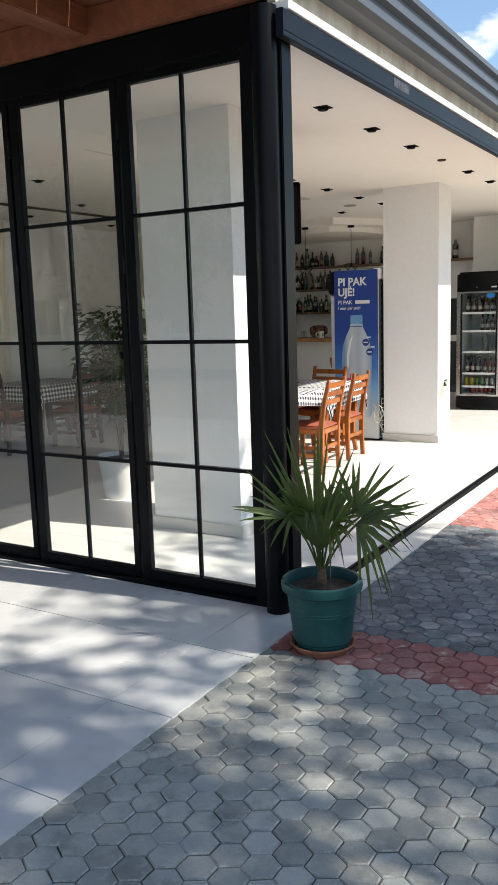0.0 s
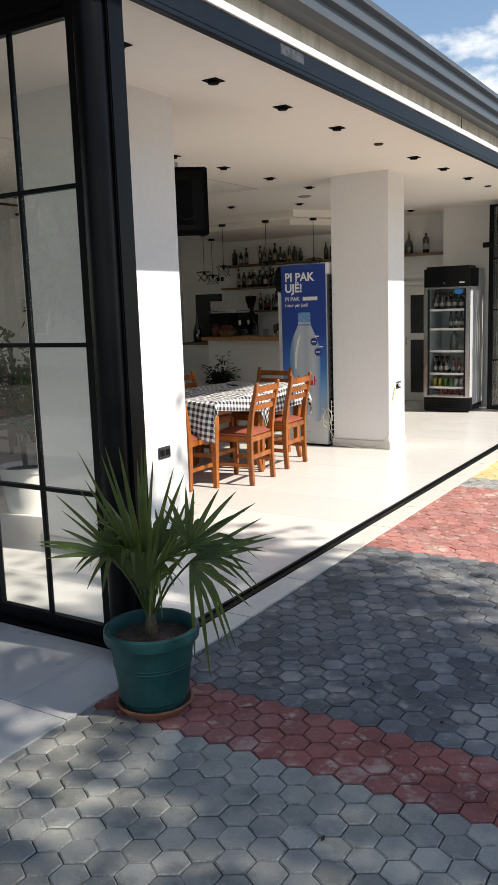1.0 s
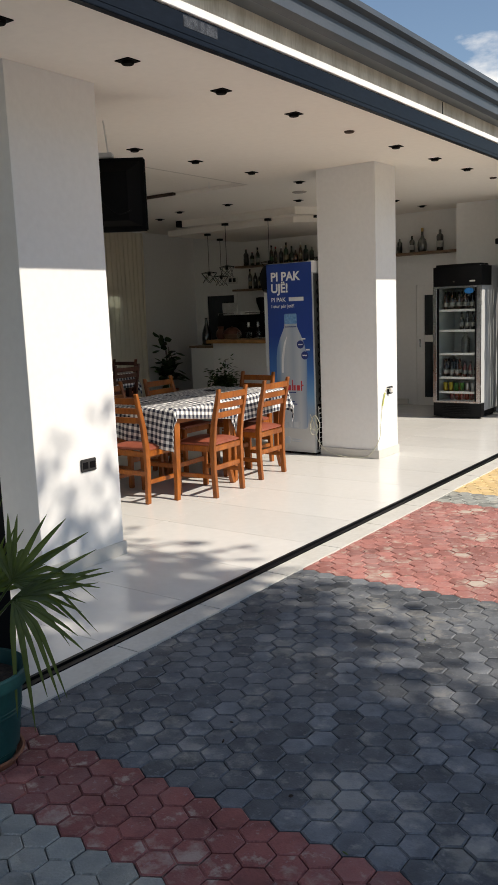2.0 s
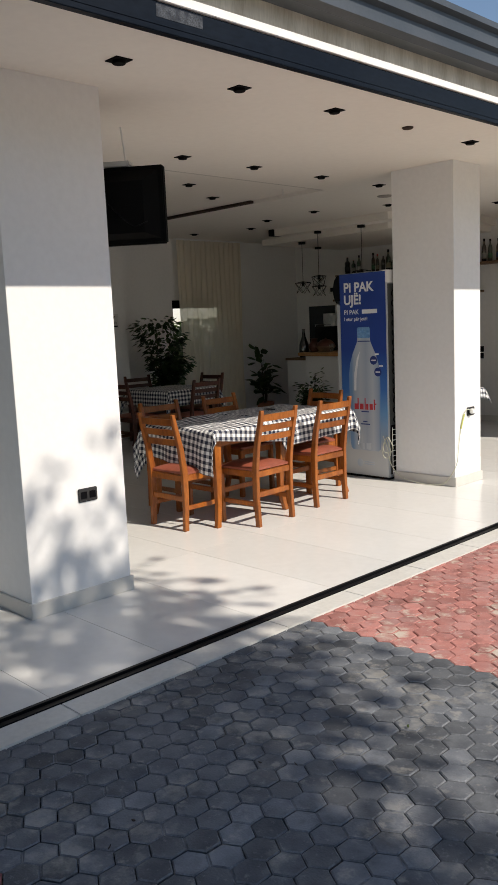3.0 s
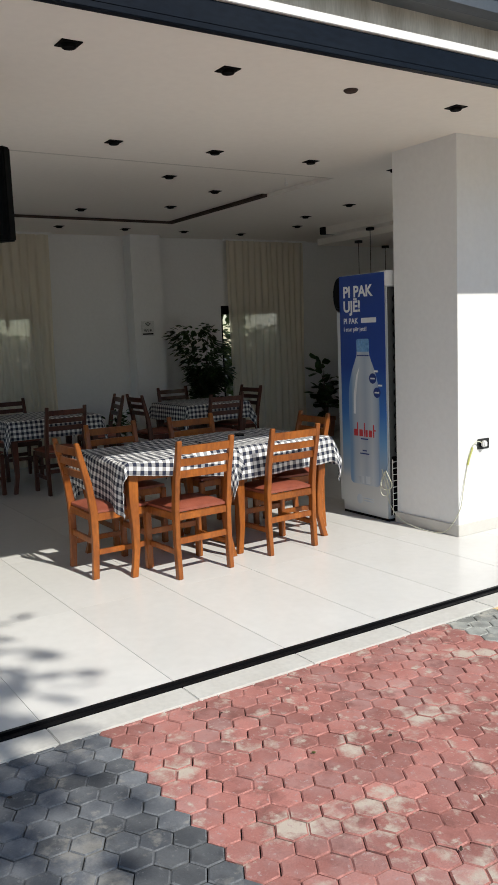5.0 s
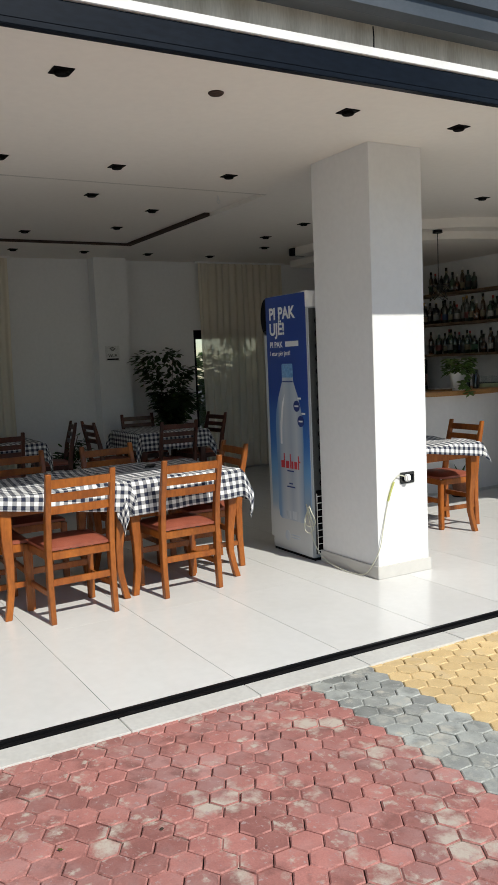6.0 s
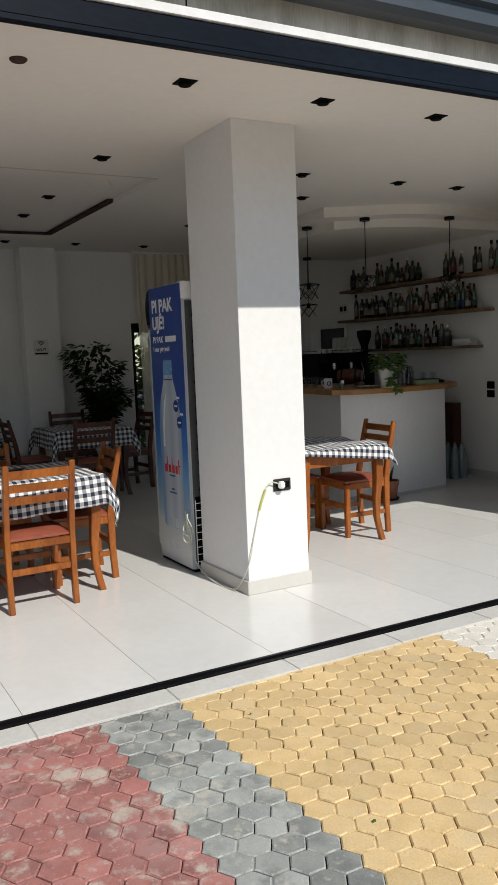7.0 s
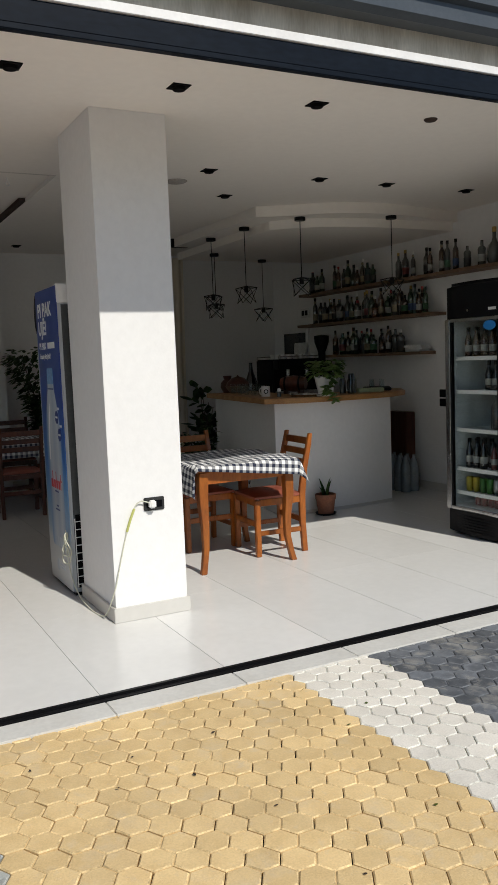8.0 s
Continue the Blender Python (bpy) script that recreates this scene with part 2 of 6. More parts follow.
M_NAVYDOT = material("navy_print", (0.02, 0.045, 0.22), 0.4, grain_amount=0.02)
M_HOUSE = material("cream_render", (0.62, 0.55, 0.46), 0.9, second=(0.52, 0.46, 0.38), scale=1.2, amount=0.7, grain=20, grain_amount=0.04)
M_DARKGL = material("dark_window_glass", (0.03, 0.035, 0.04), 0.08, spec=0.6)
# made pale to throw sunlight up at the ceiling and beam
M_YARDBOUNCE = material("yard_bounce_pale", (0.50, 0.48, 0.44), 0.9, second=(0.42, 0.40, 0.365), scale=1.2, amount=0.8, grain=60, grain_amount=0.1)
M_ASPHALT = material("asphalt", (0.06, 0.06, 0.058), 0.9, second=(0.085, 0.083, 0.078), scale=1.5, amount=0.8, grain=120, grain_amount=0.3, bump=0.3)
M_JOINT = material("paver_joint_sand", (0.020, 0.018, 0.016), 0.95, second=(0.045, 0.038, 0.030), scale=8, amount=0.7, grain=150, grain_amount=0.3)


def paver(name, colour, second, amount=0.6, vary=0.16, stain=0.6, dark=0.5):
    """Worn concrete: pale dust in broad clouds, crisp cement splashes and dark oily spots, by the place on the ground."""
    m = material(name, colour, 0.8, second=second, scale=9.0, amount=amount, grain=150, grain_amount=0.07, bump=0.22, bump_scale=140, vary=vary)
    n, l = m.node_tree.nodes, m.node_tree.links
    p = n["Principled BSDF"]
    geo = n.new("ShaderNodeNewGeometry")
    pale = [min(c * 0.55 + 0.20, 0.8) for c in colour]
    cement = [0.35 * c + 0.65 * k for c, k in zip(pale, (0.58, 0.53, 0.43))]
    for scale, detail, lo, hi, top, tint in ((2.6, 6, 0.47, 0.66, stain * 0.5, pale), (5.5, 9, 0.53, 0.64, dark, [c * 0.42 for c in colour]), (3.4, 15, 0.54, 0.63, stain, cement), (11.0, 12, 0.585, 0.67, stain, cement), (40.0, 6, 0.60, 0.66, stain * 0.9, pale)):
        big = n.new("ShaderNodeTexNoise")
        big.inputs["Scale"].default_value, big.inputs["Detail"].default_value, big.inputs["Roughness"].default_value = scale, detail, 0.66
        shift = n.new("ShaderNodeVectorMath")
        shift.operation = "ADD"
        shift.inputs[1].default_value = (scale * 3.1, scale * 1.7, 0.0)
        l.new(geo.outputs["Position"], shift.inputs[0])
        l.new(shift.outputs[0], big.inputs["Vector"])
        mr = n.new("ShaderNodeMapRange")
        mr.inputs["From Min"].default_value, mr.inputs["From Max"].default_value, mr.inputs["To Max"].default_value = lo, hi, top
        l.new(big.outputs["Fac"], mr.inputs["Value"])
        mx = n.new("ShaderNodeMix")
        mx.data_type = "RGBA"
        mx.inputs["B"].default_value = (*tint, 1)
        old = p.inputs["Base Color"].links[0].from_socket
        l.new(mr.outputs["Result"], mx.inputs["Factor"])
        l.new(old, mx.inputs["A"])
        l.new(mx.outputs["Result"], p.inputs["Base Color"])
    return m


M_PGREY = paver("grey_paver", (0.30, 0.305, 0.28), (0.18, 0.195, 0.195), vary=0.26, stain=0.35)
M_PRED = paver("dark_red_paver", (0.27, 0.085, 0.075), (0.19, 0.06, 0.055))
M_PDARK = paver("charcoal_paver", (0.140, 0.150, 0.164), (0.043, 0.050, 0.065), vary=0.42, stain=0.34, dark=0.6)
M_PPINK = paver("pink_red_paver", (0.42, 0.175, 0.15), (0.30, 0.115, 0.10), vary=0.24, stain=1.0, dark=0.6)
M_PMID = paver("mid_grey_paver", (0.38, 0.39, 0.36), (0.21, 0.22, 0.215), vary=0.45, stain=0.9, dark=0.6)
M_PYEL = paver("ochre_paver", (0.73, 0.53, 0.265), (0.62, 0.43, 0.20), vary=0.12, stain=0.22, dark=0.12)
M_PWHITE = paver("white_paver", (0.76, 0.715, 0.635), (0.67, 0.625, 0.55), vary=0.06, stain=0.15, dark=0.12)


# ---- mesh helpers ----
def box(bm, x0, y0, z0, x1, y1, z1, bevel=0.0):
    """A box between two corners, edges rounded by bevel."""
    r = bmesh.ops.create_cube(bm, size=1, matrix=Matrix.Translation(((x0 + x1) / 2, (y0 + y1) / 2, (z0 + z1) / 2)) @ Matrix.Diagonal((abs(x1 - x0), abs(y1 - y0), abs(z1 - z0), 1)))
    if bevel:
        es = list({e for v in r["verts"] for e in v.link_edges})
        bmesh.ops.bevel(bm, geom=es, offset=bevel, segments=2, affect="EDGES", clamp_overlap=True)
    return bm


def boxes(*rows, bevel=0.0):
    bm = bmesh.new()
    for r in rows:
        box(bm, *r, bevel=bevel)
    return bm


def cyl(bm, x, y, z0, z1, r0, r1=None, seg=20):
    bmesh.ops.create_cone(bm, cap_ends=True, segments=seg, radius1=r0, radius2=r0 if r1 is None else r1, depth=z1 - z0, matrix=Matrix.Translation((x, y, (z0 + z1) / 2)))
    return bm


def lathe(profile, seg=20, bm=None, at=(0, 0, 0)):
    """Turns (radius, height) pairs round the z axis."""
    bm = bm or bmesh.new()
    rings = []
    for r, z in profile:
        if r < 1e-5:
            rings.append([bm.verts.new((at[0], at[1], at[2] + z))])
        else:
            rings.append([bm.verts.new((at[0] + r * math.cos(2 * math.pi * i / seg), at[1] + r * math.sin(2 * math.pi * i / seg), at[2] + z)) for i in range(seg)])
    for a, b in zip(rings, rings[1:]):
        for i in range(seg):
            j = (i + 1) % seg
            if len(a) == 1 and len(b) == 1:
                continue
            if len(a) == 1:
                bm.faces.new((a[0], b[j], b[i]))
            elif len(b) == 1:
                bm.faces.new((a[i], a[j], b[0]))
            else:
                bm.faces.new((a[i], a[j], b[j], b[i]))
    return bm


def tube(path, r, seg=8, bm=None, r_end=None):
    """A round bar along a path of points, tapering to r_end."""
    bm = bm or bmesh.new()
    pts = [Vector(p) for p in path]
    rings = []
    side = Vector((0.31, 0.95, 0.05))
    for i, p in enumerate(pts):
        d = (pts[min(i + 1, len(pts) - 1)] - pts[max(i - 1, 0)]).normalized()
        if abs(d.dot(side)) > 0.95:
            side = Vector((0.9, -0.1, 0.4))
        u = d.cross(side).normalized()
        v = d.cross(u)
        k = r if r_end is None else r + (r_end - r) * i / (len(pts) - 1)
        rings.append([bm.verts.new(p + u * (k * math.cos(2 * math.pi * j / seg)) + v * (k * math.sin(2 * math.pi * j / seg))) for j in range(seg)])
    for a, b in zip(rings, rings[1:]):
        for j in range(seg):
            bm.faces.new((a[j], a[(j + 1) % seg], b[(j + 1) % seg], b[j]))
    bm.faces.new(rings[0][::-1])
    bm.faces.new(rings[-1])
    return bm


def prism(outline, z0, z1, bm=None):
    """An upright block over a plan outline."""
    bm = bm or bmesh.new()
    lo = [bm.verts.new((x, y, z0)) for x, y in outline]
    hi = [bm.verts.new((x, y, z1)) for x, y in outline]
    bm.faces.new(lo[::-1])
    bm.faces.new(hi)
    for i in range(len(lo)):
        j = (i + 1) % len(lo)
        bm.faces.new((lo[i], lo[j], hi[j], hi[i]))
    bmesh.ops.recalc_face_normals(bm, faces=bm.faces[:])
    return bm


def mesh_of(name, bm, mat, smooth=None):
    me = bpy.data.meshes.new(name)
    bmesh.ops.recalc_face_normals(bm, faces=bm.faces[:])
    bm.to_mesh(me)
    bm.free()
    me.materials.append(mat)
    if smooth is not None:
        me.polygons.foreach_set("use_smooth", [True] * len(me.polygons))
        me.set_sharp_from_angle(angle=radians(smooth))
    return me


def part(name, bm, mat, parent, label="", smooth=40):
    """One mesh object under a thing or under a part."""
    ob = new(name, bm if isinstance(bm, bpy.types.Mesh) else mesh_of(name, bm, mat, smooth))
    ob.parent = parent
    return tagged(ob, label)


def thing(name, label, category, at=(0, 0, 0), rz=0.0, group=""):
    ob = new(name)
    ob.empty_display_size = 0.1
    ob.matrix_basis = pose(*at, 0, 0, rz)
    return tagged(ob, label, category, group)


def solid(name, bm, mat, label, category, at=(0, 0, 0), rz=0.0, group="", kind="", smooth=40):
    """A thing that is one mesh."""
    ob = new(name, mesh_of(name, bm, mat, smooth))
    ob.matrix_basis = pose(*at, 0, 0, rz)
    return tagged(ob, label, category, group, kind)


def letters(name, text, size, mat, parent, m, label="", weight=0.012):
    """Flat raised lettering in the built-in font: one mesh for each character."""
    cu = bpy.data.curves.new(name, "FONT")
    cu.body, cu.size, cu.extrude, cu.offset = text, size, 0.0006, size * weight
    tmp = bpy.data.objects.new(name, cu)
    scene.collection.objects.link(tmp)
    bpy.context.view_layer.update()
    me = bpy.data.meshes.new_from_object(tmp.evaluated_get(bpy.context.evaluated_depsgraph_get()))
    bpy.data.objects.remove(tmp)
    co = [v.co.copy() for v in me.vertices]
    root = list(range(len(co)))

    def find(i):
        while root[i] != i:
            i = root[i]
        return i
    for poly in me.polygons:
        for v in poly.vertices[1:]:
            root[find(v)] = find(poly.vertices[0])
    islands = {}
    for i in range(len(co)):
        islands.setdefault(find(i), []).append(i)
    runs = sorted((min(co[i].x for i in ids), max(co[i].x for i in ids), ids) for ids in islands.values())
    groups = []
    for lo, hi, ids in runs:
        if groups and lo < groups[-1][0] - size * 0.01:
            groups[-1] = (max(hi, groups[-1][0]), groups[-1][1] + ids)
        else:
            groups.append((hi, list(ids)))
    for _, ids in groups:
        where = {v: k for k, v in enumerate(ids)}
        one = bpy.data.meshes.new(name)
        one.from_pydata([tuple(co[i]) for i in ids], [], [[where[v] for v in poly.vertices] for poly in me.polygons if poly.vertices[0] in where])
        one.materials.append(mat)
        ob = new(name, one)
        ob.parent = parent
        ob.matrix_local = m
        tagged(ob, label)
    bpy.data.meshes.remove(me)


# ---- structure ----
PZ = -0.007                      # level of the pavers; the floor indoors is 0
CEIL = 2.815
XW, YN, XE, YS = -8.6, 12.62, -1.9, 3.1      # back wall, bar wall, open front, glazed side

solid("ground", boxes((-60, -60, -0.35, 60, 60, -0.30)), M_ASPHALT, "dusty grey asphalt ground round the building", "ground", kind="structure")
solid("pavement_bed", boxes((-1.70, -12, -0.30, 30, 30, PZ - 0.022)), M_JOINT, "dark sand bed under the hexagonal pavers", "pavement", kind="structure")
solid("floor_slab", boxes((XW - 0.2, YS - 0.12, -0.30, -1.70, YN + 0.2, -0.014)), M_GROUT, "grey grout under the cream floor tiles", "floor", kind="structure")
solid("porch_slab", boxes((-14, -12, -0.30, -1.78, YS - 0.12, -0.014)), M_PGROUT, "dark grout under the porch tiles", "floor", kind="structure")
th = thing("threshold", "cream stone strip along the open front", "threshold")
th["kind"] = "structure"
for k in range(-2, 14):
    y = 4.27 + 0.61 * k
    part("slab", boxes((-1.855, max(y, YS - 0.12) + 0.001, -0.12, -1.705, min(y + 0.609, 12.3), 0.0), bevel=0.003), M_STRIP, th)
track = thing("door_track", "black aluminium sliding door track set flush in the floor", "door track")
track["kind"] = "structure"
part("track_rail", boxes((-1.93, YS, -0.05, -1.912, 12.2, 0.004), (-1.862, YS, -0.05, -1.857, 12.2, 0.004), (-1.905, YS, -0.05, -1.868, 12.2, -0.006)), M_BLACK, track)

# walls
def wall(name, *rows):
    return solid(name, boxes(*rows), M_WALL, "white painted plaster wall", "wall", kind="structure")


WIN = [(5.9, 7.25), (9.86, 10.95)]         # tall windows in the back wall
WZ0, WZ1 = 0.25, 1.92
rows, y0 = [], YS - 0.2
for a, b in WIN:
    rows += [(XW - 0.22, y0, -0.01, XW, a, CEIL), (XW - 0.22, a, WZ1, XW, b, CEIL), (XW - 0.22, a, -0.01, XW, b, WZ0)]
    y0 = b
rows.append((XW - 0.22, y0, -0.01, XW, YN + 0.2, CEIL))
wall("wall_west", *rows)
wall("wall_north", (XW, YN, -0.01, -1.95, YN + 0.2, CEIL))
wall("wall_pilaster", (-3.58, 12.14, -0.01, -1.95, YN, CEIL))
wall("wall_column_west", (XW, 8.44, -0.01, XW + 0.22, 8.86, CEIL))
for i, (a, b) in enumerate(WIN):
    w = thing("window_%d" % (i + 1), "dark framed window behind a sheer curtain", "window")
    w["kind"] = "structure"
    x = XW - 0.12
    part("window_frame", boxes((x, a, WZ0, x + 0.06, a + 0.06, WZ1), (x, b - 0.06, WZ0, x + 0.06, b, WZ1), (x, a + 0.06, WZ0, x + 0.06, b - 0.06, WZ0 + 0.06), (x, a + 0.06, WZ1 - 0.12, x + 0.06, b - 0.06, WZ1), bevel=0.003), M_FRAME, w)
    g = part("pane", boxes((x + 0.025, a + 0.06, WZ0 + 0.06, x + 0.031, b - 0.06, WZ1 - 0.12)), M_GLASS, w)
    g.visible_shadow = False

# ceiling with a raised tray, dark strips for its shaded slot, and the two-step soffit over the bar
TX0, TX1, TY0, TY1 = -7.45, -4.48, 4.6, 8.56
rows = [(XW, YS - 0.05, CEIL, TX0, YN, CEIL + 0.2), (TX1, YS - 0.05, CEIL, -1.886, YN, CEIL + 0.06), (TX0, YS - 0.05, CEIL, TX1, TY0, CEIL + 0.2), (TX0, TY1, CEIL, TX1, YN, CEIL + 0.2), (TX0, TY0, CEIL + 0.035, TX1, TY1, CEIL + 0.2)]
solid("ceiling", boxes(*rows), M_CEIL, "warm white ceiling with a shallow raised tray", "ceiling", kind="structure")
# solid dark strips in place of an open slot; its shade is their colour
solid("ceiling_gap", boxes((TX0 + 0.002, TY0, CEIL + 0.004, TX0 + 0.018, TY1 - 0.002, CEIL + 0.032), (TX0 + 0.018, TY1 - 0.055, CEIL + 0.004, -5.5, TY1 - 0.002, CEIL + 0.032)), M_GAP, "dark strip painted as the shade inside a slot along the ceiling tray", "ceiling gap", kind="structure")

# duller strip: the soft shade behind the tray's front edge, put in as colour
solid("ceiling_joint", boxes((TX1 - 0.045, TY0, CEIL + 0.003, TX1 - 0.002, TY1, CEIL + 0.033)), M_EDGESHADE, "soft grey strip painted as the shade along the edge of the ceiling tray", "ceiling joint", kind="structure")


def soffit(edge, x_end, z0, z1):
    """A plaster step over the bar: its plan runs from the far end along the straight side and round the curved front."""
    p = [Vector((x, y, 0)) for x, y in edge]
    pts = [(v.x, v.y) for v in smooth_path(p, 4)]
    return prism([(x_end, edge[0][1])] + pts + [(x_end, YN)], z0, z1)


def smooth_path(p, k=5):
    out = []
    p = [Vector(q) for q in p]
    for i in range(len(p) - 1):
        a, b, c, d = p[max(i - 1, 0)], p[i], p[i + 1], p[min(i + 2, len(p) - 1)]
        for j in range(k):
            t = j / k
            out.append(0.5 * ((2 * b) + (c - a) * t + (2 * a - 5 * b + 4 * c - d) * t * t + (3 * b - a - 3 * c + d) * t ** 3))
    return out + [p[-1]]


ZU, ZL = CEIL - 0.095, CEIL - 0.175
UPPER = [(-5.15, 10.53), (-5.0, 10.80), (-4.81, 11.06), (-4.70, 11.42), (-4.70, 11.80), (-4.78, 12.25), (-4.85, YN)]
LOWER = [(-5.32, 10.76), (-5.15, 10.95), (-5.01, 11.22), (-4.93, 11.58), (-4.91, 12.0), (-4.92, YN)]
solid("bar_soffit_upper", soffit(UPPER, -7.08, ZU, CEIL), M_CEIL, "curved plaster soffit step above the bar", "ceiling", kind="structure", smooth=30)
solid("bar_soffit_lower", soffit(LOWER, -7.55, ZL, ZU), M_CEIL, "lower curved plaster soffit step above the bar", "ceiling", kind="structure", smooth=30)


def column(name, x0, x1, y0, y1):
    c = thing(name, "white plastered square column with a tile skirting", "column")
    c["kind"] = "structure"
    part("shaft", boxes((x0, y0, 0.075, x1, y1, CEIL), bevel=0.0015), M_WALL, c)
    part("skirting", boxes((x0 - 0.014, y0 - 0.014, 0, x1 + 0.014, y1 + 0.014, 0.085), bevel=0.003), M_SKIRT, c, "cream tile skirting")
    return c


column("column_south", -3.58, -2.845, 4.10, 4.745)
column("column_middle", -3.50, -2.865, 8.315, 8.75)
solid("baseboard", boxes((XW, YS, 0, XW + 0.012, 8.43, 0.08), (XW, 8.87, 0, XW + 0.012, YN, 0.08), (XW + 0.012, YN - 0.012, 0, -4.52, YN, 0.08)), M_SKIRT, "cream tile skirting along the walls", "baseboard", kind="structure")

# front edge of the roof: beam, white strip, concrete band, ribbed metal sheet
solid("front_beam", boxes((-1.885, YS - 0.10, 2.754, -1.849, 12.3, 2.875), (-1.849, YS - 0.10, 2.757, -1.8465, 12.3, 2.779), (-1.849, YS - 0.10, 2.781, -1.8458, 12.3, 2.870), bevel=0.0008), M_BEAM, "dark navy painted metal beam over the open front", "beam", kind="structure")
solid("beam_scuff", boxes((-1.8462, 4.36, 2.812, -1.8445, 4.62, 2.864)), M_SCUFF, "bare scuffed patch on the navy beam", "scuff", kind="structure")
solid("white_strip", boxes((-1.93, YS - 0.06, 2.878, -1.837, 12.3, 2.919), bevel=0.003), M_WHITE, "bright white metal strip above the beam", "trim", kind="structure")
solid("fascia", boxes((-1.95, YS - 0.06, 2.920, -1.905, 12.3, 3.10)), M_GLUE, "weathered concrete band under the roof edge", "fascia", kind="structure")
bm = bmesh.new()
prof = [(-1.905, 3.052), (-1.80, 3.045), (-1.765, 3.07), (-1.765, 3.10), (-1.80, 3.115), (-1.80, 3.165), (-1.765, 3.18), (-1.765, 3.215), (-1.80, 3.23), (-1.80, 3.28), (-1.765, 3.295), (-1.765, 3.33), (-1.80, 3.335), (-2.0, 3.335)]
a = [bm.verts.new((x, YS - 0.10, z)) for x, z in prof]
b = [bm.verts.new((x, 12.5, z)) for x, z in prof]
for i in range(len(prof) - 1):
    bm.faces.new((a[i], a[i + 1], b[i + 1], b[i]))
solid("roof_edge", bm, M_ROOF, "ribbed dark grey metal sheet along the roof edge", "roof edge", kind="structure", smooth=20)
solid("roof", boxes((XW - 0.3, YS - 0.10, CEIL + 0.2, -1.95, YN + 0.3, 3.33)), M_ROOF, "flat grey roof slab", "roof", kind="structure")
solid("roof_crack", tube([(-1.904, 7.60, 2.94), (-1.904, 7.602, 3.0), (-1.904, 7.598, 3.045)], 0.004, 5), M_BLACK, "dark crack with rust in the concrete band", "crack", kind="structure")

# brown timber roof over the porch
pg = thing("porch_roof", "red-brown timber porch roof with deep beams", "porch roof")
pg["kind"] = "structure"
for i in range(14):
    part("board", boxes((-8.8, 0.0 + i * 0.22, 3.10, -1.95, 0.215 + i * 0.22, 3.125), bevel=0.003), M_PERGOLA, pg)
for x in (-3.05, -5.0, -7.0):
    part("rafter", boxes((x - 0.07, 0.0, 2.96, x + 0.07, 2.98, 3.098), bevel=0.006), M_PERGOLA, pg)
part("wall_plate", boxes((-8.8, 2.985, 2.935, -1.97, 3.035, 3.098), bevel=0.006), M_PERGOLA, pg)

# ---- glazed side: corner post and folding glass doors ----
post = thing("corner_post", "dark anthracite round corner post with door jambs", "post", (-1.96, 3.02, 0))
post["kind"] = "structure"
part("round_pole", cyl(bmesh.new(), 0, 0, -0.03, 2.90, 0.062, seg=32), M_FRAME, post)
part("jamb", boxes((-0.142, 0.015, -0.02, -0.055, 0.13, 2.756), bevel=0.005), M_FRAME, post)
part("jamb", boxes((0.015, 0.03, -0.02, 0.072, 0.13, 2.872), bevel=0.005), M_FRAME, post)
solid("side_head_rail", boxes((XW, 3.04, 2.756, -2.0, 3.16, 2.935), bevel=0.004), M_FRAME, "black aluminium head rail above the folding doors", "door rail", kind="structure")
solid("side_floor_rail", boxes((XW, 3.04, -0.015, -2.02, 3.16, 0.018), bevel=0.003), M_FRAME, "black aluminium floor rail under the folding doors", "door rail", kind="structure")


def glass_panel(at, rz, w=0.80, group="folding glass doors"):
    """A folding door leaf, its hinge side at the origin and running to -x."""
    d = thing("glass_door", "black aluminium folding door with eight clear panes", "door", at, rz, group)
    t0, z0, z1, e, f = 0.02, 0.02, 2.752, 0.062, 0.044
    part("stile", boxes((-f, -t0, z0, 0, t0, z1), bevel=0.003), M_FRAME, d)
    part("stile", boxes((-w, -t0, z0, -w + e, t0, z1), bevel=0.003), M_FRAME, d)
    part("top_rail", boxes((-w + e, -t0, z1 - 0.035, -f, t0, z1), bevel=0.003), M_FRAME, d)
    part("bottom_rail", boxes((-w + e, -t0, z0, -f, t0, z0 + 0.06), bevel=0.003), M_FRAME, d)
    zs = [z0 + 0.06, 0.70, 1.375, 2.05, z1 - 0.035]
    for z in zs[1:4]:
        part("glazing_bar", boxes((-w + e, -0.012, z - 0.010, -f, 0.012, z + 0.010)), M_FRAME, d)
    part("glazing_bar", boxes((-w / 2 - 0.008, -0.011, zs[0], -w / 2 + 0.008, 0.011, zs[4])), M_FRAME, d)
    for x0, x1 in ((-w + e, -w / 2 - 0.008), (-w / 2 + 0.008, -f)):
        for a, b in zip(zs, zs[1:]):
            g = part("pane", boxes((x0, -0.003, a + (0 if a == zs[0] else 0.01), x1, 0.003, b - (0 if b == zs[4] else 0.01))), M_GLASS, d)
            g.visible_shadow = False
    for z in (0.25, 1.05, 1.75, 2.45):
        part("hinge", cyl(bmesh.new(), 0.004, -0.024, z, z + 0.09, 0.008, seg=10), M_BLACK, d)
    return d


leaf0 = glass_panel((-2.09, 3.10, 0), 0)
for i in range(1, 8):
    copy_thing(leaf0, pose(-2.09 - 0.815 * i, 3.10, 0))
# the front's own leaves stand folded together at its far end
for i in range(5):
    copy_thing(leaf0, pose(-1.98, 11.68 + 0.085 * i, 0, 0, 0, 3 - 1.2 * i))["group"] = "folded front doors"
solid("door_pull", boxes((-2.86, 11.60, 2.20, -2.74, 11.64, 2.27), bevel=0.006), M_BLACK, "black latch on the folded glass doors", "latch")


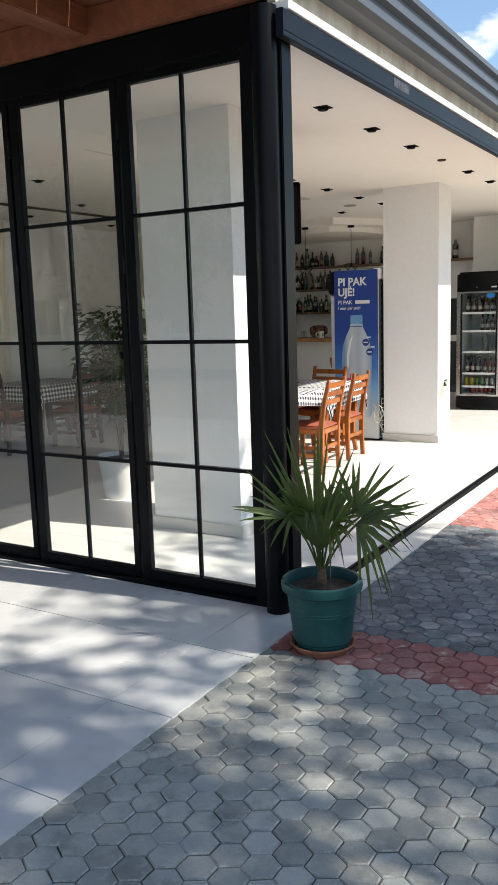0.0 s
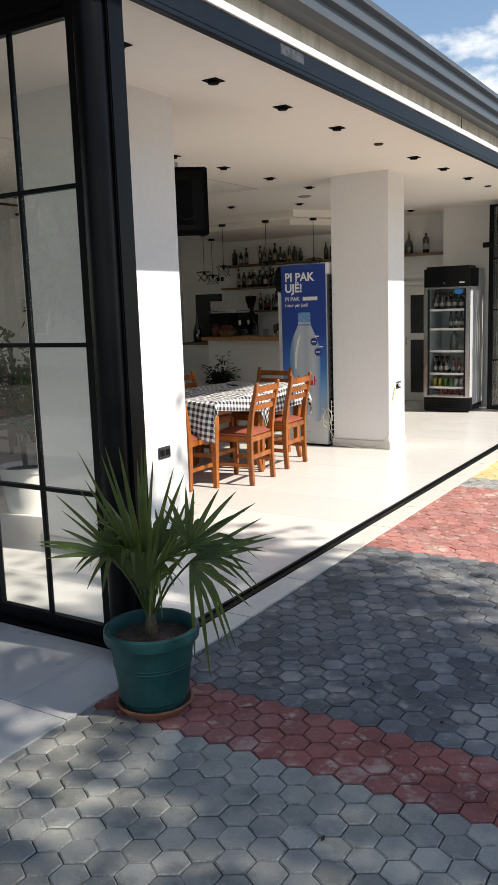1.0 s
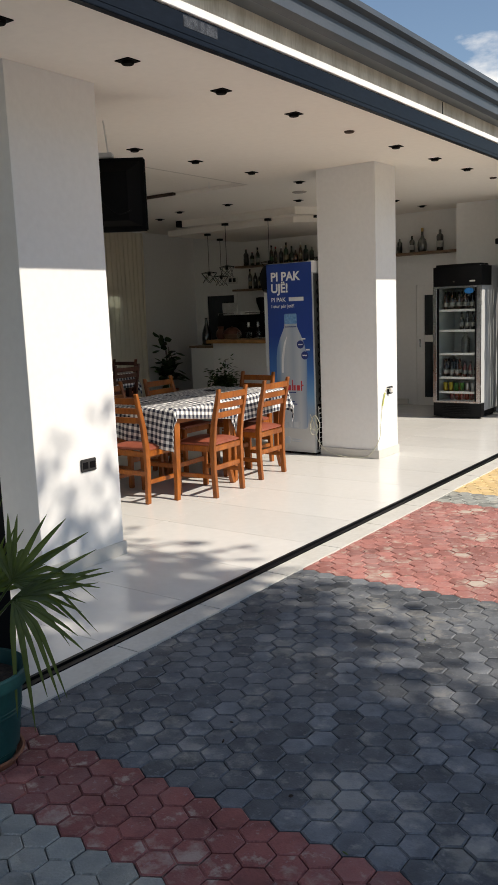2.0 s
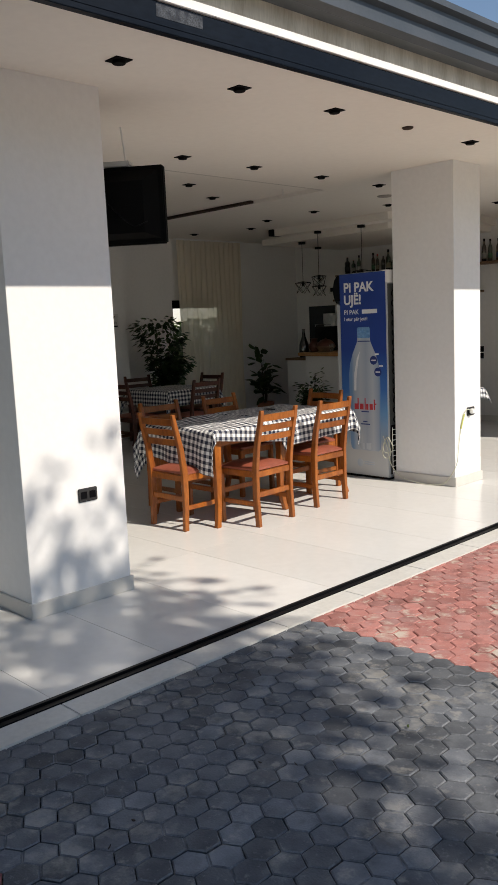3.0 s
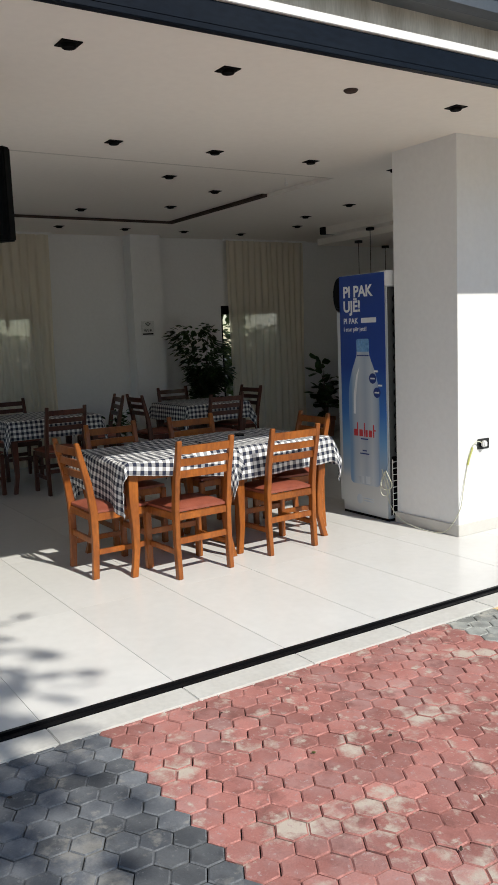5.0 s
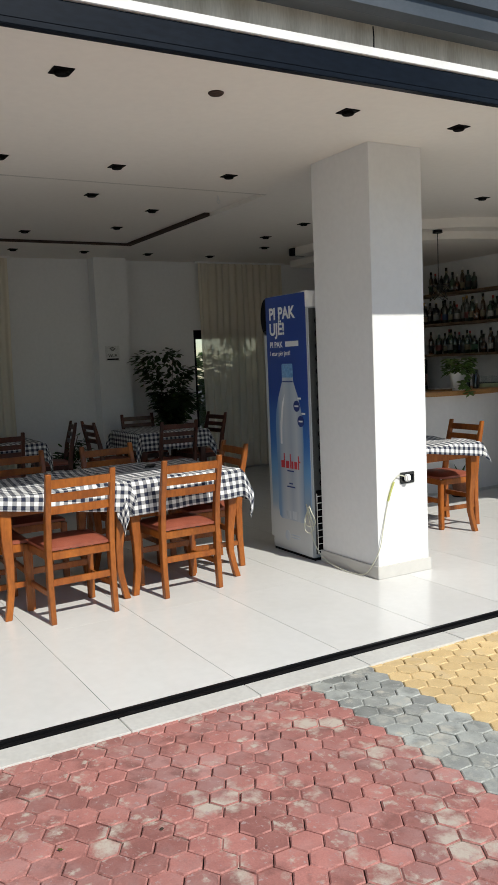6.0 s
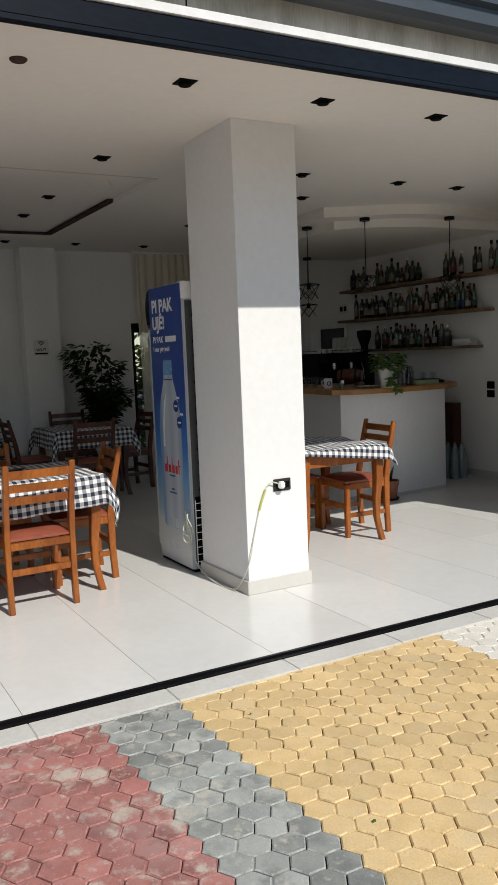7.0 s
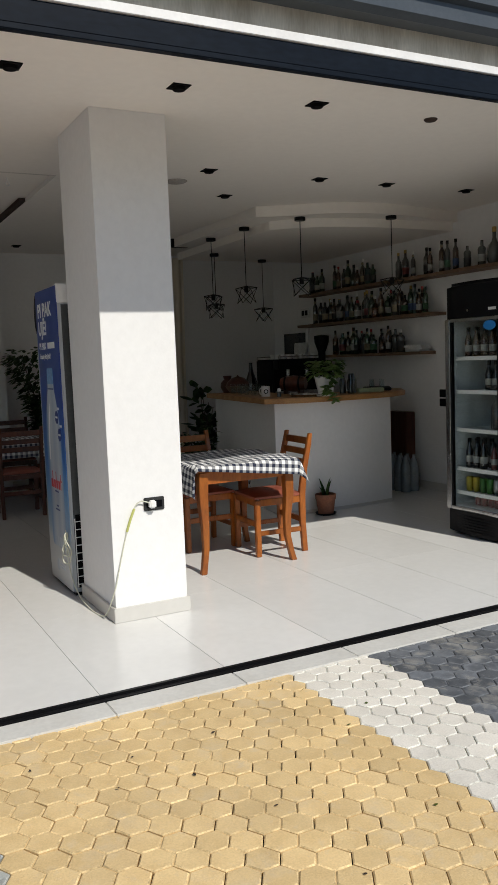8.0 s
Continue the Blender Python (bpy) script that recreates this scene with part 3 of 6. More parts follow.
# ---- furniture ----
def chair_parts(c, wood):
    """Slatted dining chair: the seat's middle at the origin, the back towards -y."""
    w, dp, sh = 0.195, 0.19, 0.44
    for s in (-1, 1):
        bm = bmesh.new()
        path = [(s * w, -dp, 0.0), (s * w, -dp + 0.012, 0.22), (s * w, -dp + 0.012, 0.44), (s * w, -dp - 0.012, 0.62), (s * w, -dp - 0.055, 0.80), (s * w, -dp - 0.072, 0.885)]
        prev = None
        for i, (x, y, z) in enumerate(path):
            hw, hd = (0.017, (0.021, 0.022, 0.025, 0.022, 0.018, 0.013)[i])
            ring = [bm.verts.new((x + a * hw, y + b * hd, z)) for a, b in ((-1, -1), (1, -1), (1, 1), (-1, 1))]
            if prev:
                for j in range(4):
                    bm.faces.new((prev[j], prev[(j + 1) % 4], ring[(j + 1) % 4], ring[j]))
            else:
                bm.faces.new(ring[::-1])
            prev = ring
        bm.faces.new(prev)
        bmesh.ops.bevel(bm, geom=bm.edges[:], offset=0.004, segments=1, affect="EDGES", clamp_overlap=True)
        part("back_post", bm, wood, c)
        part("front_leg", boxes((s * w - 0.02, dp - 0.02, 0, s * w + 0.02, dp + 0.02, sh - 0.02), bevel=0.005), wood, c)
        part("side_rail", boxes((s * w - 0.011, -dp + 0.02, 0.375, s * w + 0.011, dp - 0.02, 0.425), bevel=0.003), wood, c)
        part("side_stretcher", boxes((s * w - 0.010, -dp + 0.02, 0.155, s * w + 0.010, dp - 0.02, 0.19), bevel=0.003), wood, c)
    part("front_rail", boxes((-w + 0.02, dp - 0.011, 0.375, w - 0.02, dp + 0.011, 0.425), bevel=0.003), wood, c)
    part("back_rail", boxes((-w + 0.017, -dp - 0.005, 0.375, w - 0.017, -dp + 0.020, 0.42), bevel=0.003), wood, c)
    part("stretcher", boxes((-w + 0.017, -dp + 0.002, 0.22, w - 0.017, -dp + 0.022, 0.26), bevel=0.003), wood, c)
    part("stretcher", boxes((-w + 0.02, dp - 0.010, 0.22, w - 0.02, dp + 0.010, 0.26), bevel=0.003), wood, c)
    for z, h in ((0.800, 0.050), (0.722, 0.046), (0.646, 0.046)):
        bm = bmesh.new()
        n = 8
        rows = []
        for i in range(n + 1):
            u = i / n * 2 - 1
            y = -dp - 0.012 - 0.28 * (z - 0.62) - 0.008 * (1 - u * u)
            rise = 0.006 * (1 - u * u) if z > 0.8 else 0
            rows.append([bm.verts.new((u * (w - 0.015), y + a, z + b)) for a, b in ((-0.009, 0), (0.009, 0), (0.009 - 0.002, h + rise), (-0.009 - 0.002, h + rise))])
        for p, q in zip(rows, rows[1:]):
            for j in range(4):
                bm.faces.new((p[j], p[(j + 1) % 4], q[(j + 1) % 4], q[j]))
        bm.faces.new(rows[0][::-1])
        bm.faces.new(rows[-1])
        part("back_slat", bm, wood, c)
    bm = bmesh.new()
    bmesh.ops.create_grid(bm, x_segments=10, y_segments=10, size=0.5)
    for v in bm.verts:
        u, t = v.co.x * 2, v.co.y * 2
        v.co = (u * 0.205, t * 0.195 + 0.012, sh + 0.028 * (1 - u ** 4) * (1 - t ** 4) + 0.004)
    r = bmesh.ops.extrude_face_region(bm, geom=bm.faces[:])
    for v in [g for g in r["geom"] if isinstance(g, bmesh.types.BMVert)]:
        v.co.z = sh - 0.012
    part("seat_cushion", bm, M_SEAT, c, "terracotta padded seat", smooth=60)


chair0 = thing("dining_chair", "orange varnished wooden dining chair with terracotta padded seat", "chair", (-3.83, 6.02, 0), 0, "chairs at the sunlit long table")
chair_parts(chair0, M_WOOD)
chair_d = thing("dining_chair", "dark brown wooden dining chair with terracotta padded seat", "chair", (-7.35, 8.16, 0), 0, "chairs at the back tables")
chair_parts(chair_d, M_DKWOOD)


def chair_at(src, x, y, rz, group=""):
    c = copy_thing(src, pose(x, y, 0, 0, 0, rz))
    if group:
        c["group"] = group
    return c


# rz: 0 faces +y, 90 faces -x, -90 faces +x, 180 faces -y
for x, y, rz in ((-3.475, 6.43, 93), (-3.55, 7.185, 92), (-3.98, 7.61, 176), (-4.38, 6.42, -90), (-4.36, 7.12, -88)):
    chair_at(chair0, x, y, rz)
for x, y, rz in ((-3.93, 9.90, 176), (-4.38, 9.52, -90)):
    chair_at(chair0, x, y, rz, "chairs at the table by the bar")
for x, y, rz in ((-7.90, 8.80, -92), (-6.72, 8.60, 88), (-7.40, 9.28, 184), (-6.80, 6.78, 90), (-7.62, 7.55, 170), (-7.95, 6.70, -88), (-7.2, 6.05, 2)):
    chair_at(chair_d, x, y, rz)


def leg_mesh(wood, s, q):
    """Table leg with a gentle swell and an outward kick at the foot."""
    bm = bmesh.new()
    prev = None
    for z, o, h in ((0.0, 0.026, 0.021), (0.06, 0.013, 0.020), (0.18, -0.008, 0.021), (0.33, -0.007, 0.025), (0.48, 0.005, 0.031), (0.60, 0.004, 0.033), (0.70, 0.0, 0.033)):
        ring = [bm.verts.new((s * o * 0.6 + a * h, q * o + b * h, z)) for a, b in ((-1, -1), (1, -1), (1, 1), (-1, 1))]
        if prev:
            for j in range(4):
                bm.faces.new((prev[j], prev[(j + 1) % 4], ring[(j + 1) % 4], ring[j]))
        else:
            bm.faces.new(ring[::-1])
        prev = ring
    bm.faces.new(prev)
    bmesh.ops.bevel(bm, geom=bm.edges[:], offset=0.004, segments=1, affect="EDGES", clamp_overlap=True)
    return mesh_of("leg", bm, wood, 40)


def table(x, y, lx, ly, wood, label, group):
    t = thing("dining_table", label, "table", (x, y, 0), 0, group)
    part("tabletop", boxes((-lx / 2, -ly / 2, 0.705, lx / 2, ly / 2, 0.732), bevel=0.006), wood, t)
    for s in (-1, 1):
        for q in (-1, 1):
            part("leg", leg_mesh(wood, s, q), wood, t).location = (s * (lx / 2 - 0.05), q * (ly / 2 - 0.05), 0)
        part("apron", boxes((s * (lx / 2 - 0.05) - 0.011, -ly / 2 + 0.085, 0.615, s * (lx / 2 - 0.05) + 0.011, ly / 2 - 0.085, 0.703)), wood, t)
        part("apron", boxes((-lx / 2 + 0.085, s * (ly / 2 - 0.05) - 0.011, 0.615, lx / 2 - 0.085, s * (ly / 2 - 0.05) + 0.011, 0.703)), wood, t)
    return t


def tablecloth(x, y, lx, ly, hang, seed, group, rz=0.0, shift=(0, 0), z=0.736, wrinkle=0.0, twist=0.0):
    """A check cloth draped over a table: flat on the top, hanging in folds, pointed at its corners."""
    rnd = random.Random(seed)
    ph = [rnd.uniform(0, 6.3) for _ in range(6)]
    hx, hy = lx / 2 + 0.008, ly / 2 + 0.008
    ex, ey = hx + hang, hy + hang
    n = 72
    ct, st = math.cos(radians(twist)), math.sin(radians(twist))
    bm = bmesh.new()
    uvl = bm.loops.layers.uv.new("flat")
    grid, flat = [], {}
    for i in range(n + 1):
        line = []
        for j in range(n + 1):
            a, b = (i / n * 2 - 1) * ex, (j / n * 2 - 1) * ey
            u, v = a * ct - b * st + shift[0], a * st + b * ct + shift[1]
            dx, dy = max(abs(u) - hx, 0), max(abs(v) - hy, 0)
            sx, sy = math.copysign(1, u), math.copysign(1, v)
            d = math.hypot(dx, dy)
            px, py = min(max(u, -hx), hx), min(max(v, -hy), hy)
            pz = z + 0.003 * math.sin(9 * u + ph[0]) * math.sin(7 * v + ph[1]) + 0.002 * math.sin(23 * u + 9 * v + ph[2]) + 0.005 + wrinkle * (1 + math.sin(17 * u - 12 * v + 3 * math.sin(7 * v + ph[4]))) * (0.6 + 0.4 * math.sin(8 * v + ph[5]))
            if d > 0:
                ang = math.atan2(dy, dx)
                along = (v if dx > dy else u)
                rip = math.sin(along * 17 + ph[2] + (3 if dx > dy else 0)) * 0.5 + math.sin(along * 31 + ph[3]) * 0.25
                k = min(d / 0.16, 1)
                out = 0.012 * min(d / 0.02, 1) + k * (0.016 + 0.016 * rip)
                if dx > 0 and dy > 0:
                    out += k * (0.05 * math.sin(2 * ang) + 0.015 * math.sin(6 * ang + ph[4]))
                px += sx * math.cos(ang) * out
                py += sy * math.sin(ang) * out
                drop = max(d - 0.012, 0) * (1 + 0.22 * math.sin(2 * ang) ** 2)
                pz = z - drop * 0.985 - 0.002
            w = bm.verts.new((px, py, pz))
            flat[w] = (a + 3, b + 3)
            line.append(w)
        grid.append(line)
    for i in range(n):
        for j in range(n):
            f = bm.faces.new((grid[i][j], grid[i + 1][j], grid[i + 1][j + 1], grid[i][j + 1]))
            for lp in f.loops:
                lp[uvl].uv = flat[lp.vert]
    ob = solid("tablecloth", bm, M_CLOTH, "navy and white check tablecloth draped over a table", "tablecloth", (x, y, 0), rz, group, smooth=70)
    sol = ob.modifiers.new("thickness", "SOLIDIFY")
    sol.thickness, sol.offset = 0.0025, 1
    return ob


T1 = "tables pushed together in the sun"
table(-3.90, 6.42, 0.84, 0.80, M_WOOD, "orange varnished square wooden table in the sun", T1)
table(-3.93, 7.24, 0.84, 0.80, M_WOOD, "orange varnished square wooden table in the sun", T1)
tablecloth(-3.90, 6.42, 0.84, 0.80, 0.20, 3, T1, shift=(-0.085, -0.075), wrinkle=0.006, twist=-7.5)
tablecloth(-3.93, 7.235, 0.85, 0.82, 0.20, 8, T1, shift=(0.01, 0.0), z=0.743, wrinkle=0.003, twist=2.5)
table(-3.90, 9.51, 0.80, 0.76, M_WOOD, "orange varnished square wooden table near the bar", "table by the bar")
tablecloth(-3.90, 9.51, 0.80, 0.76, 0.155, 5, "table by the bar", shift=(-0.085, 0.0), wrinkle=0.009, twist=-7)
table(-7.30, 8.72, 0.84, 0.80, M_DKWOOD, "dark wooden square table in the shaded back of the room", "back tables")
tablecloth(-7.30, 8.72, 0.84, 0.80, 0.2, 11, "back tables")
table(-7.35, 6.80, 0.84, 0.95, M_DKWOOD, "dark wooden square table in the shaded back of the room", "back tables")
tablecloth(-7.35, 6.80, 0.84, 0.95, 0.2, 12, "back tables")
solid("phone", boxes((-0.035, -0.07, 0, 0.035, 0.07, 0.010), bevel=0.004), M_BLACK, "black phone lying on the check tablecloth", "phone", (-4.10, 7.25, 0.748), 60)

# ---- poster cooler by the middle column ----
ck = thing("drinks_cooler", "white drinks cooler with a blue advertising panel on its side", "cooler", (-3.797, 8.562, 0))
part("body", boxes((-0.285, -0.30, 0.02, 0.255, 0.30, 1.95), bevel=0.008), M_FSIDE, ck)
part("base", boxes((-0.30, -0.29, 0, 0.25, 0.29, 0.02)), M_BLACK, ck)
part("top_cap", boxes((0.20, -0.305, 1.84, 0.268, 0.305, 1.955), bevel=0.004), M_WHITE, ck)
hd = lathe([(0.0, -0.3), (0.14, -0.3), (0.14, 0.3), (0.0, 0.3)], 24)
bmesh.ops.rotate(hd, verts=hd.verts[:], matrix=Euler((radians(90), 0, 0)).to_matrix())
for v in hd.verts:
    v.co.x *= 0.55
part("header", hd, M_BLACK, ck, "rounded black light header").location = (-0.295, 0, 1.80)
part("door_frame", boxes((-0.330, -0.30, 0.10, -0.287, -0.25, 1.70), (-0.330, 0.25, 0.10, -0.287, 0.30, 1.70), (-0.330, -0.25, 0.10, -0.287, 0.25, 0.16), (-0.330, -0.25, 1.64, -0.287, 0.25, 1.70), bevel=0.003), M_FSIDE, ck)
part("door_glass", boxes((-0.315, -0.25, 0.16, -0.307, 0.25, 1.64)), M_FGLASS, ck)
M_COND = material("dark_grey_sheet", (0.075, 0.08, 0.078), 0.5, second=(0.05, 0.054, 0.052), scale=5, amount=0.7)
part("lower_grille", boxes((0.2625, -0.27, 0.055, 0.266, 0.28, 0.52)), M_MATT, ck, "black opening behind a wire guard")
part("rear_panel", boxes((0.256, -0.28, 0.05, 0.262, 0.29, 1.83)), M_COND, ck, "grey condenser panel")
for i in range(14):
    z = 0.57 + i * 0.09
    ring = [(0.272, -0.205 - 0.034 * math.cos(a * 0.5), z + 0.029 * math.sin(a * 0.5)) for a in range(-3, 4)]
    part("condenser_coil", tube([(0.272, 0.25, z - 0.029)] + ring + [(0.272, 0.25, z + 0.029)], 0.0045, 5), M_BLACK, ck)
for i in range(9):
    part("guard_wire", tube([(0.285, -0.28, 0.08 + i * 0.05), (0.285, 0.28, 0.08 + i * 0.05)], 0.003, 5), M_WHITE, ck)
for i in range(5):
    part("guard_wire", tube([(0.285, -0.28 + i * 0.14, 0.06), (0.285, -0.28 + i * 0.14, 0.50)], 0.003, 5), M_WHITE, ck)
# printed panel on the side that faces the tables; local x to the right, z up
poster_mat = material("poster_print", (0.02, 0.07, 0.33), 0.35, grain_amount=0.02)
n, l = poster_mat.node_tree.nodes, poster_mat.node_tree.links
co, sp, rp = n.new("ShaderNodeTexCoord"), n.new("ShaderNodeSeparateXYZ"), n.new("ShaderNodeValToRGB")
mr = n.new("ShaderNodeMapRange")
mr.inputs["From Min"].default_value, mr.inputs["From Max"].default_value = 0.06, 1.94
l.new(co.outputs["Object"], sp.inputs[0])
l.new(sp.outputs["Z"], mr.inputs["Value"])
l.new(mr.outputs["Result"], rp.inputs[0])
els = rp.color_ramp.elements
els[0].position, els[0].color = 0.0, (0.55, 0.57, 0.58, 1)
els[1].position, els[1].color = 1.0, (0.018, 0.055, 0.27, 1)
for pos, col in ((0.13, (0.55, 0.57, 0.58)), (0.17, (0.34, 0.44, 0.55)), (0.30, (0.16, 0.36, 0.62)), (0.42, (0.05, 0.18, 0.50)), (0.62, (0.018, 0.06, 0.30))):
    els.new(pos).color = (*col, 1)
l.new(rp.outputs[0], n["Principled BSDF"].inputs["Base Color"])
panel = part("poster_panel", boxes((-0.283, -0.307, 0.025, 0.252, -0.3015, 1.945), bevel=0.001), poster_mat, ck, "blue printed panel with a water bottle")
M_BOT = material("bottle_print", (0.40, 0.47, 0.55), 0.35, second=(0.58, 0.62, 0.66), scale=3.0, amount=1.0, grain=4, grain_amount=0.12, stretch=(9, 1, 0.7))
M_BOTLO = material("bottle_shade_print", (0.22, 0.32, 0.45), 0.35, second=(0.42, 0.50, 0.60), scale=3.0, amount=1.0, grain=5, grain_amount=0.1, stretch=(9, 1, 0.7))
n, l = M_BOTLO.node_tree.nodes, M_BOTLO.node_tree.links
co, sp, rp = n.new("ShaderNodeTexCoord"), n.new("ShaderNodeSeparateXYZ"), n.new("ShaderNodeValToRGB")
mr = n.new("ShaderNodeMapRange")
mr.inputs["From Min"].default_value, mr.inputs["From Max"].default_value = -0.16, 0.185
l.new(co.outputs["Object"], sp.inputs[0])
l.new(sp.outputs["X"], mr.inputs["Value"])
l.new(mr.outputs["Result"], rp.inputs[0])
els = rp.color_ramp.elements
els[0].position, els[0].color = 0.0, (0.20, 0.34, 0.55, 1)
els[1].position, els[1].color = 1.0, (0.16, 0.29, 0.50, 1)
for pos, col in ((0.10, (0.42, 0.50, 0.60)), (0.30, (0.52, 0.57, 0.62)), (0.50, (0.40, 0.47, 0.56)), (0.72, (0.54, 0.59, 0.64)), (0.90, (0.36, 0.45, 0.57))):
    els.new(pos).color = (*col, 1)
l.new(rp.outputs[0], n["Principled BSDF"].inputs["Base Color"])
M_CAP = material("cap_print", (0.12, 0.30, 0.58), 0.35, second=(0.22, 0.42, 0.66), scale=30, amount=0.8)


def printed(name, outline, mat, level, label=""):
    """A flat printed shape on the panel, from an outline in panel metres."""
    bm = bmesh.new()
    y0, y1 = -0.3075 - 0.0006 * level, -0.3069
    a = [bm.verts.new((x, y0, z)) for x, z in outline]
    b = [bm.verts.new((x, y1, z)) for x, z in outline]
    bm.faces.new(a)
    for i in range(len(a)):
        bm.faces.new((a[i], a[(i + 1) % len(a)], b[(i + 1) % len(a)], b[i]))
    return part(name, bm, mat, panel, label, smooth=None)


side = [(0.140, 0.265), (0.165, 0.285), (0.172, 0.34), (0.170, 0.46), (0.166, 0.56), (0.168, 0.70), (0.174, 0.86), (0.172, 1.00), (0.158, 1.10), (0.128, 1.19), (0.092, 1.265), (0.072, 1.31), (0.068, 1.36)]
cx = -0.008
printed("bottle_print", [(cx + x * 1.06, z) for x, z in side] + [(cx - x * 1.06, z) for x, z in side[::-1]], M_BOTLO, 1, "printed water bottle")
printed("bottle_shine", [(cx - 0.125, 0.84), (cx - 0.10, 0.84), (cx - 0.095, 0.96), (cx - 0.07, 1.12), (cx - 0.045, 1.22), (cx - 0.085, 1.15), (cx - 0.12, 1.0)], M_TEXT, 2, "pale highlight")
printed("bottle_shine", [(cx - 0.06, 0.275), (cx + 0.06, 0.275), (cx + 0.10, 0.34), (cx - 0.09, 0.33)], M_BOT, 2)
printed("bottle_neck_line", [(cx - 0.072, 1.305), (cx + 0.072, 1.305), (cx + 0.070, 1.314), (cx - 0.070, 1.314)], M_NAVYDOT, 2)
printed("bottle_cap", [(cx - 0.070, 1.340), (cx + 0.070, 1.340), (cx + 0.074, 1.352), (cx + 0.074, 1.432), (cx + 0.064, 1.442), (cx - 0.064, 1.442), (cx - 0.074, 1.432), (cx - 0.074, 1.352)], M_CAP, 2, "printed blue cap")
for dx, dz in ((0.112, 1.13), (0.160, 1.02)):
    printed("badge", [(cx + dx + 0.042 * math.cos(k * 0.52), dz + 0.042 * math.sin(k * 0.52)) for k in range(12)], M_NAVYDOT, 3, "small navy badge with unreadable print")
    printed("badge_bar", [(cx + dx - 0.026, dz - 0.006), (cx + dx + 0.026, dz - 0.006), (cx + dx + 0.026, dz + 0.006), (cx + dx - 0.026, dz + 0.006)], M_TEXT, 4)
    printed("badge_bar", [(cx + dx + 0.015, dz + 0.05), (cx + dx + 0.06, dz + 0.05), (cx + dx + 0.06, dz + 0.064), (cx + dx + 0.015, dz + 0.064)], M_TEXT, 2)
# maker's mark: plain red strokes
for x0, x1, z0, z1 in ((-0.125, -0.088, 0.66, 0.715), (-0.088, -0.075, 0.66, 0.77), (-0.06, -0.018, 0.66, 0.715), (-0.003, 0.008, 0.66, 0.77), (0.014, 0.040, 0.66, 0.715), (0.055, 0.092, 0.66, 0.715), (0.105, 0.118, 0.66, 0.76), (0.118, 0.135, 0.71, 0.722)):
    printed("mark_stroke", [(x0 + cx, z0), (x1 + cx, z0), (x1 + cx, z1), (x0 + cx, z1)], M_RED, 3)
for z, w in ((0.635, 0.09), (0.54, 0.05), (0.515, 0.11)):
    printed("text_bar", [(cx - w / 2, z), (cx + w / 2, z), (cx + w / 2, z + 0.010), (cx - w / 2, z + 0.010)], M_NAVYDOT, 3)
printed("round_mark", [(-0.08 + 0.035 * math.cos(k * 0.42), 0.14 + 0.04 * math.sin(k * 0.42)) for k in range(15)], M_BOTLO, 1, "grey round mark")
for z in (0.128, 0.148):
    printed("text_bar", [(-0.03, z), (0.09, z), (0.09, z + 0.010), (-0.03, z + 0.010)], M_BOTLO, 1)
up = Euler((radians(90), 0, 0)).to_matrix().to_4x4()
for text, size, x, z in (("PI PAK", 0.122, -0.235, 1.775), ("UJË!", 0.122, -0.235, 1.660), ("PI PAK", 0.062, -0.235, 1.565), ("I etur për jetë!", 0.047, -0.235, 1.505)):
    letters("letter", text, size, M_TEXT, panel, Matrix.Translation((x, -0.3082, z)) @ up, weight=0.03 if size > 0.1 else 0.012)
printed("text_bar", [(-0.020, 1.567), (0.155, 1.567), (0.155, 1.606), (-0.020, 1.606)], M_TEXT, 1)
# cable from the cooler to the column's socket
pts = [(-3.59, 8.24, 0.42), (-3.53, 8.225, 0.30), (-3.50, 8.235, 0.16), (-3.40, 8.25, 0.05), (-3.2, 8.26, 0.008), (-3.02, 8.275, 0.008), (-2.93, 8.285, 0.055), (-2.85, 8.312, 0.20), (-2.852, 8.35, 0.34), (-2.856, 8.395, 0.50), (-2.852, 8.44, 0.63), (-2.845, 8.48, 0.678), (-2.835, 8.53, 0.668), (-2.83, 8.548, 0.655)]


cable = thing("power_cable", "cream power cable from the cooler to the column socket", "cable")
part("cord", tube(smooth_path(pts), 0.0038, 7), M_CORD, cable)
for dx, dz, rx, rz_ in ((-3.525, 0.34, 0.052, 0.075), (-3.54, 0.31, 0.040, 0.095)):
    part("loose_loop", tube(smooth_path([(dx + rx * math.cos(a), 8.225 - 0.018 * math.sin(2 * a), dz + rz_ * math.sin(a)) for a in [i * 0.6 for i in range(12)]]), 0.0042, 7), M_CORD, cable)
part("tape", tube(smooth_path([(-2.856, 8.40, 0.515), (-2.853, 8.42, 0.575), (-2.850, 8.447, 0.64)]), 0.0072, 8), M_TAPE, cable, "yellow-green tape wrapped round the cable")
part("plug", boxes((-2.85, 8.53, 0.635, -2.815, 8.57, 0.68), bevel=0.008), M_WHITE, cable, "white plug")


def socket(x, y, z, rows=1):
    s = thing("wall_socket", "dark grey double wall socket plate", "socket", (x, y, z))
    part("plate", boxes((0, -0.062, -0.038, 0.009, 0.062, 0.038), bevel=0.004), M_SOCKET, s)
    for dy in (-0.028, 0.028):
        part("insert", boxes((0.009, dy - 0.02, -0.02, 0.012, dy + 0.02, 0.02), bevel=0.001), M_FRAME, s)
    return s


socket(-2.864, 8.57, 0.655)
socket(-2.844, 4.49, 0.615)

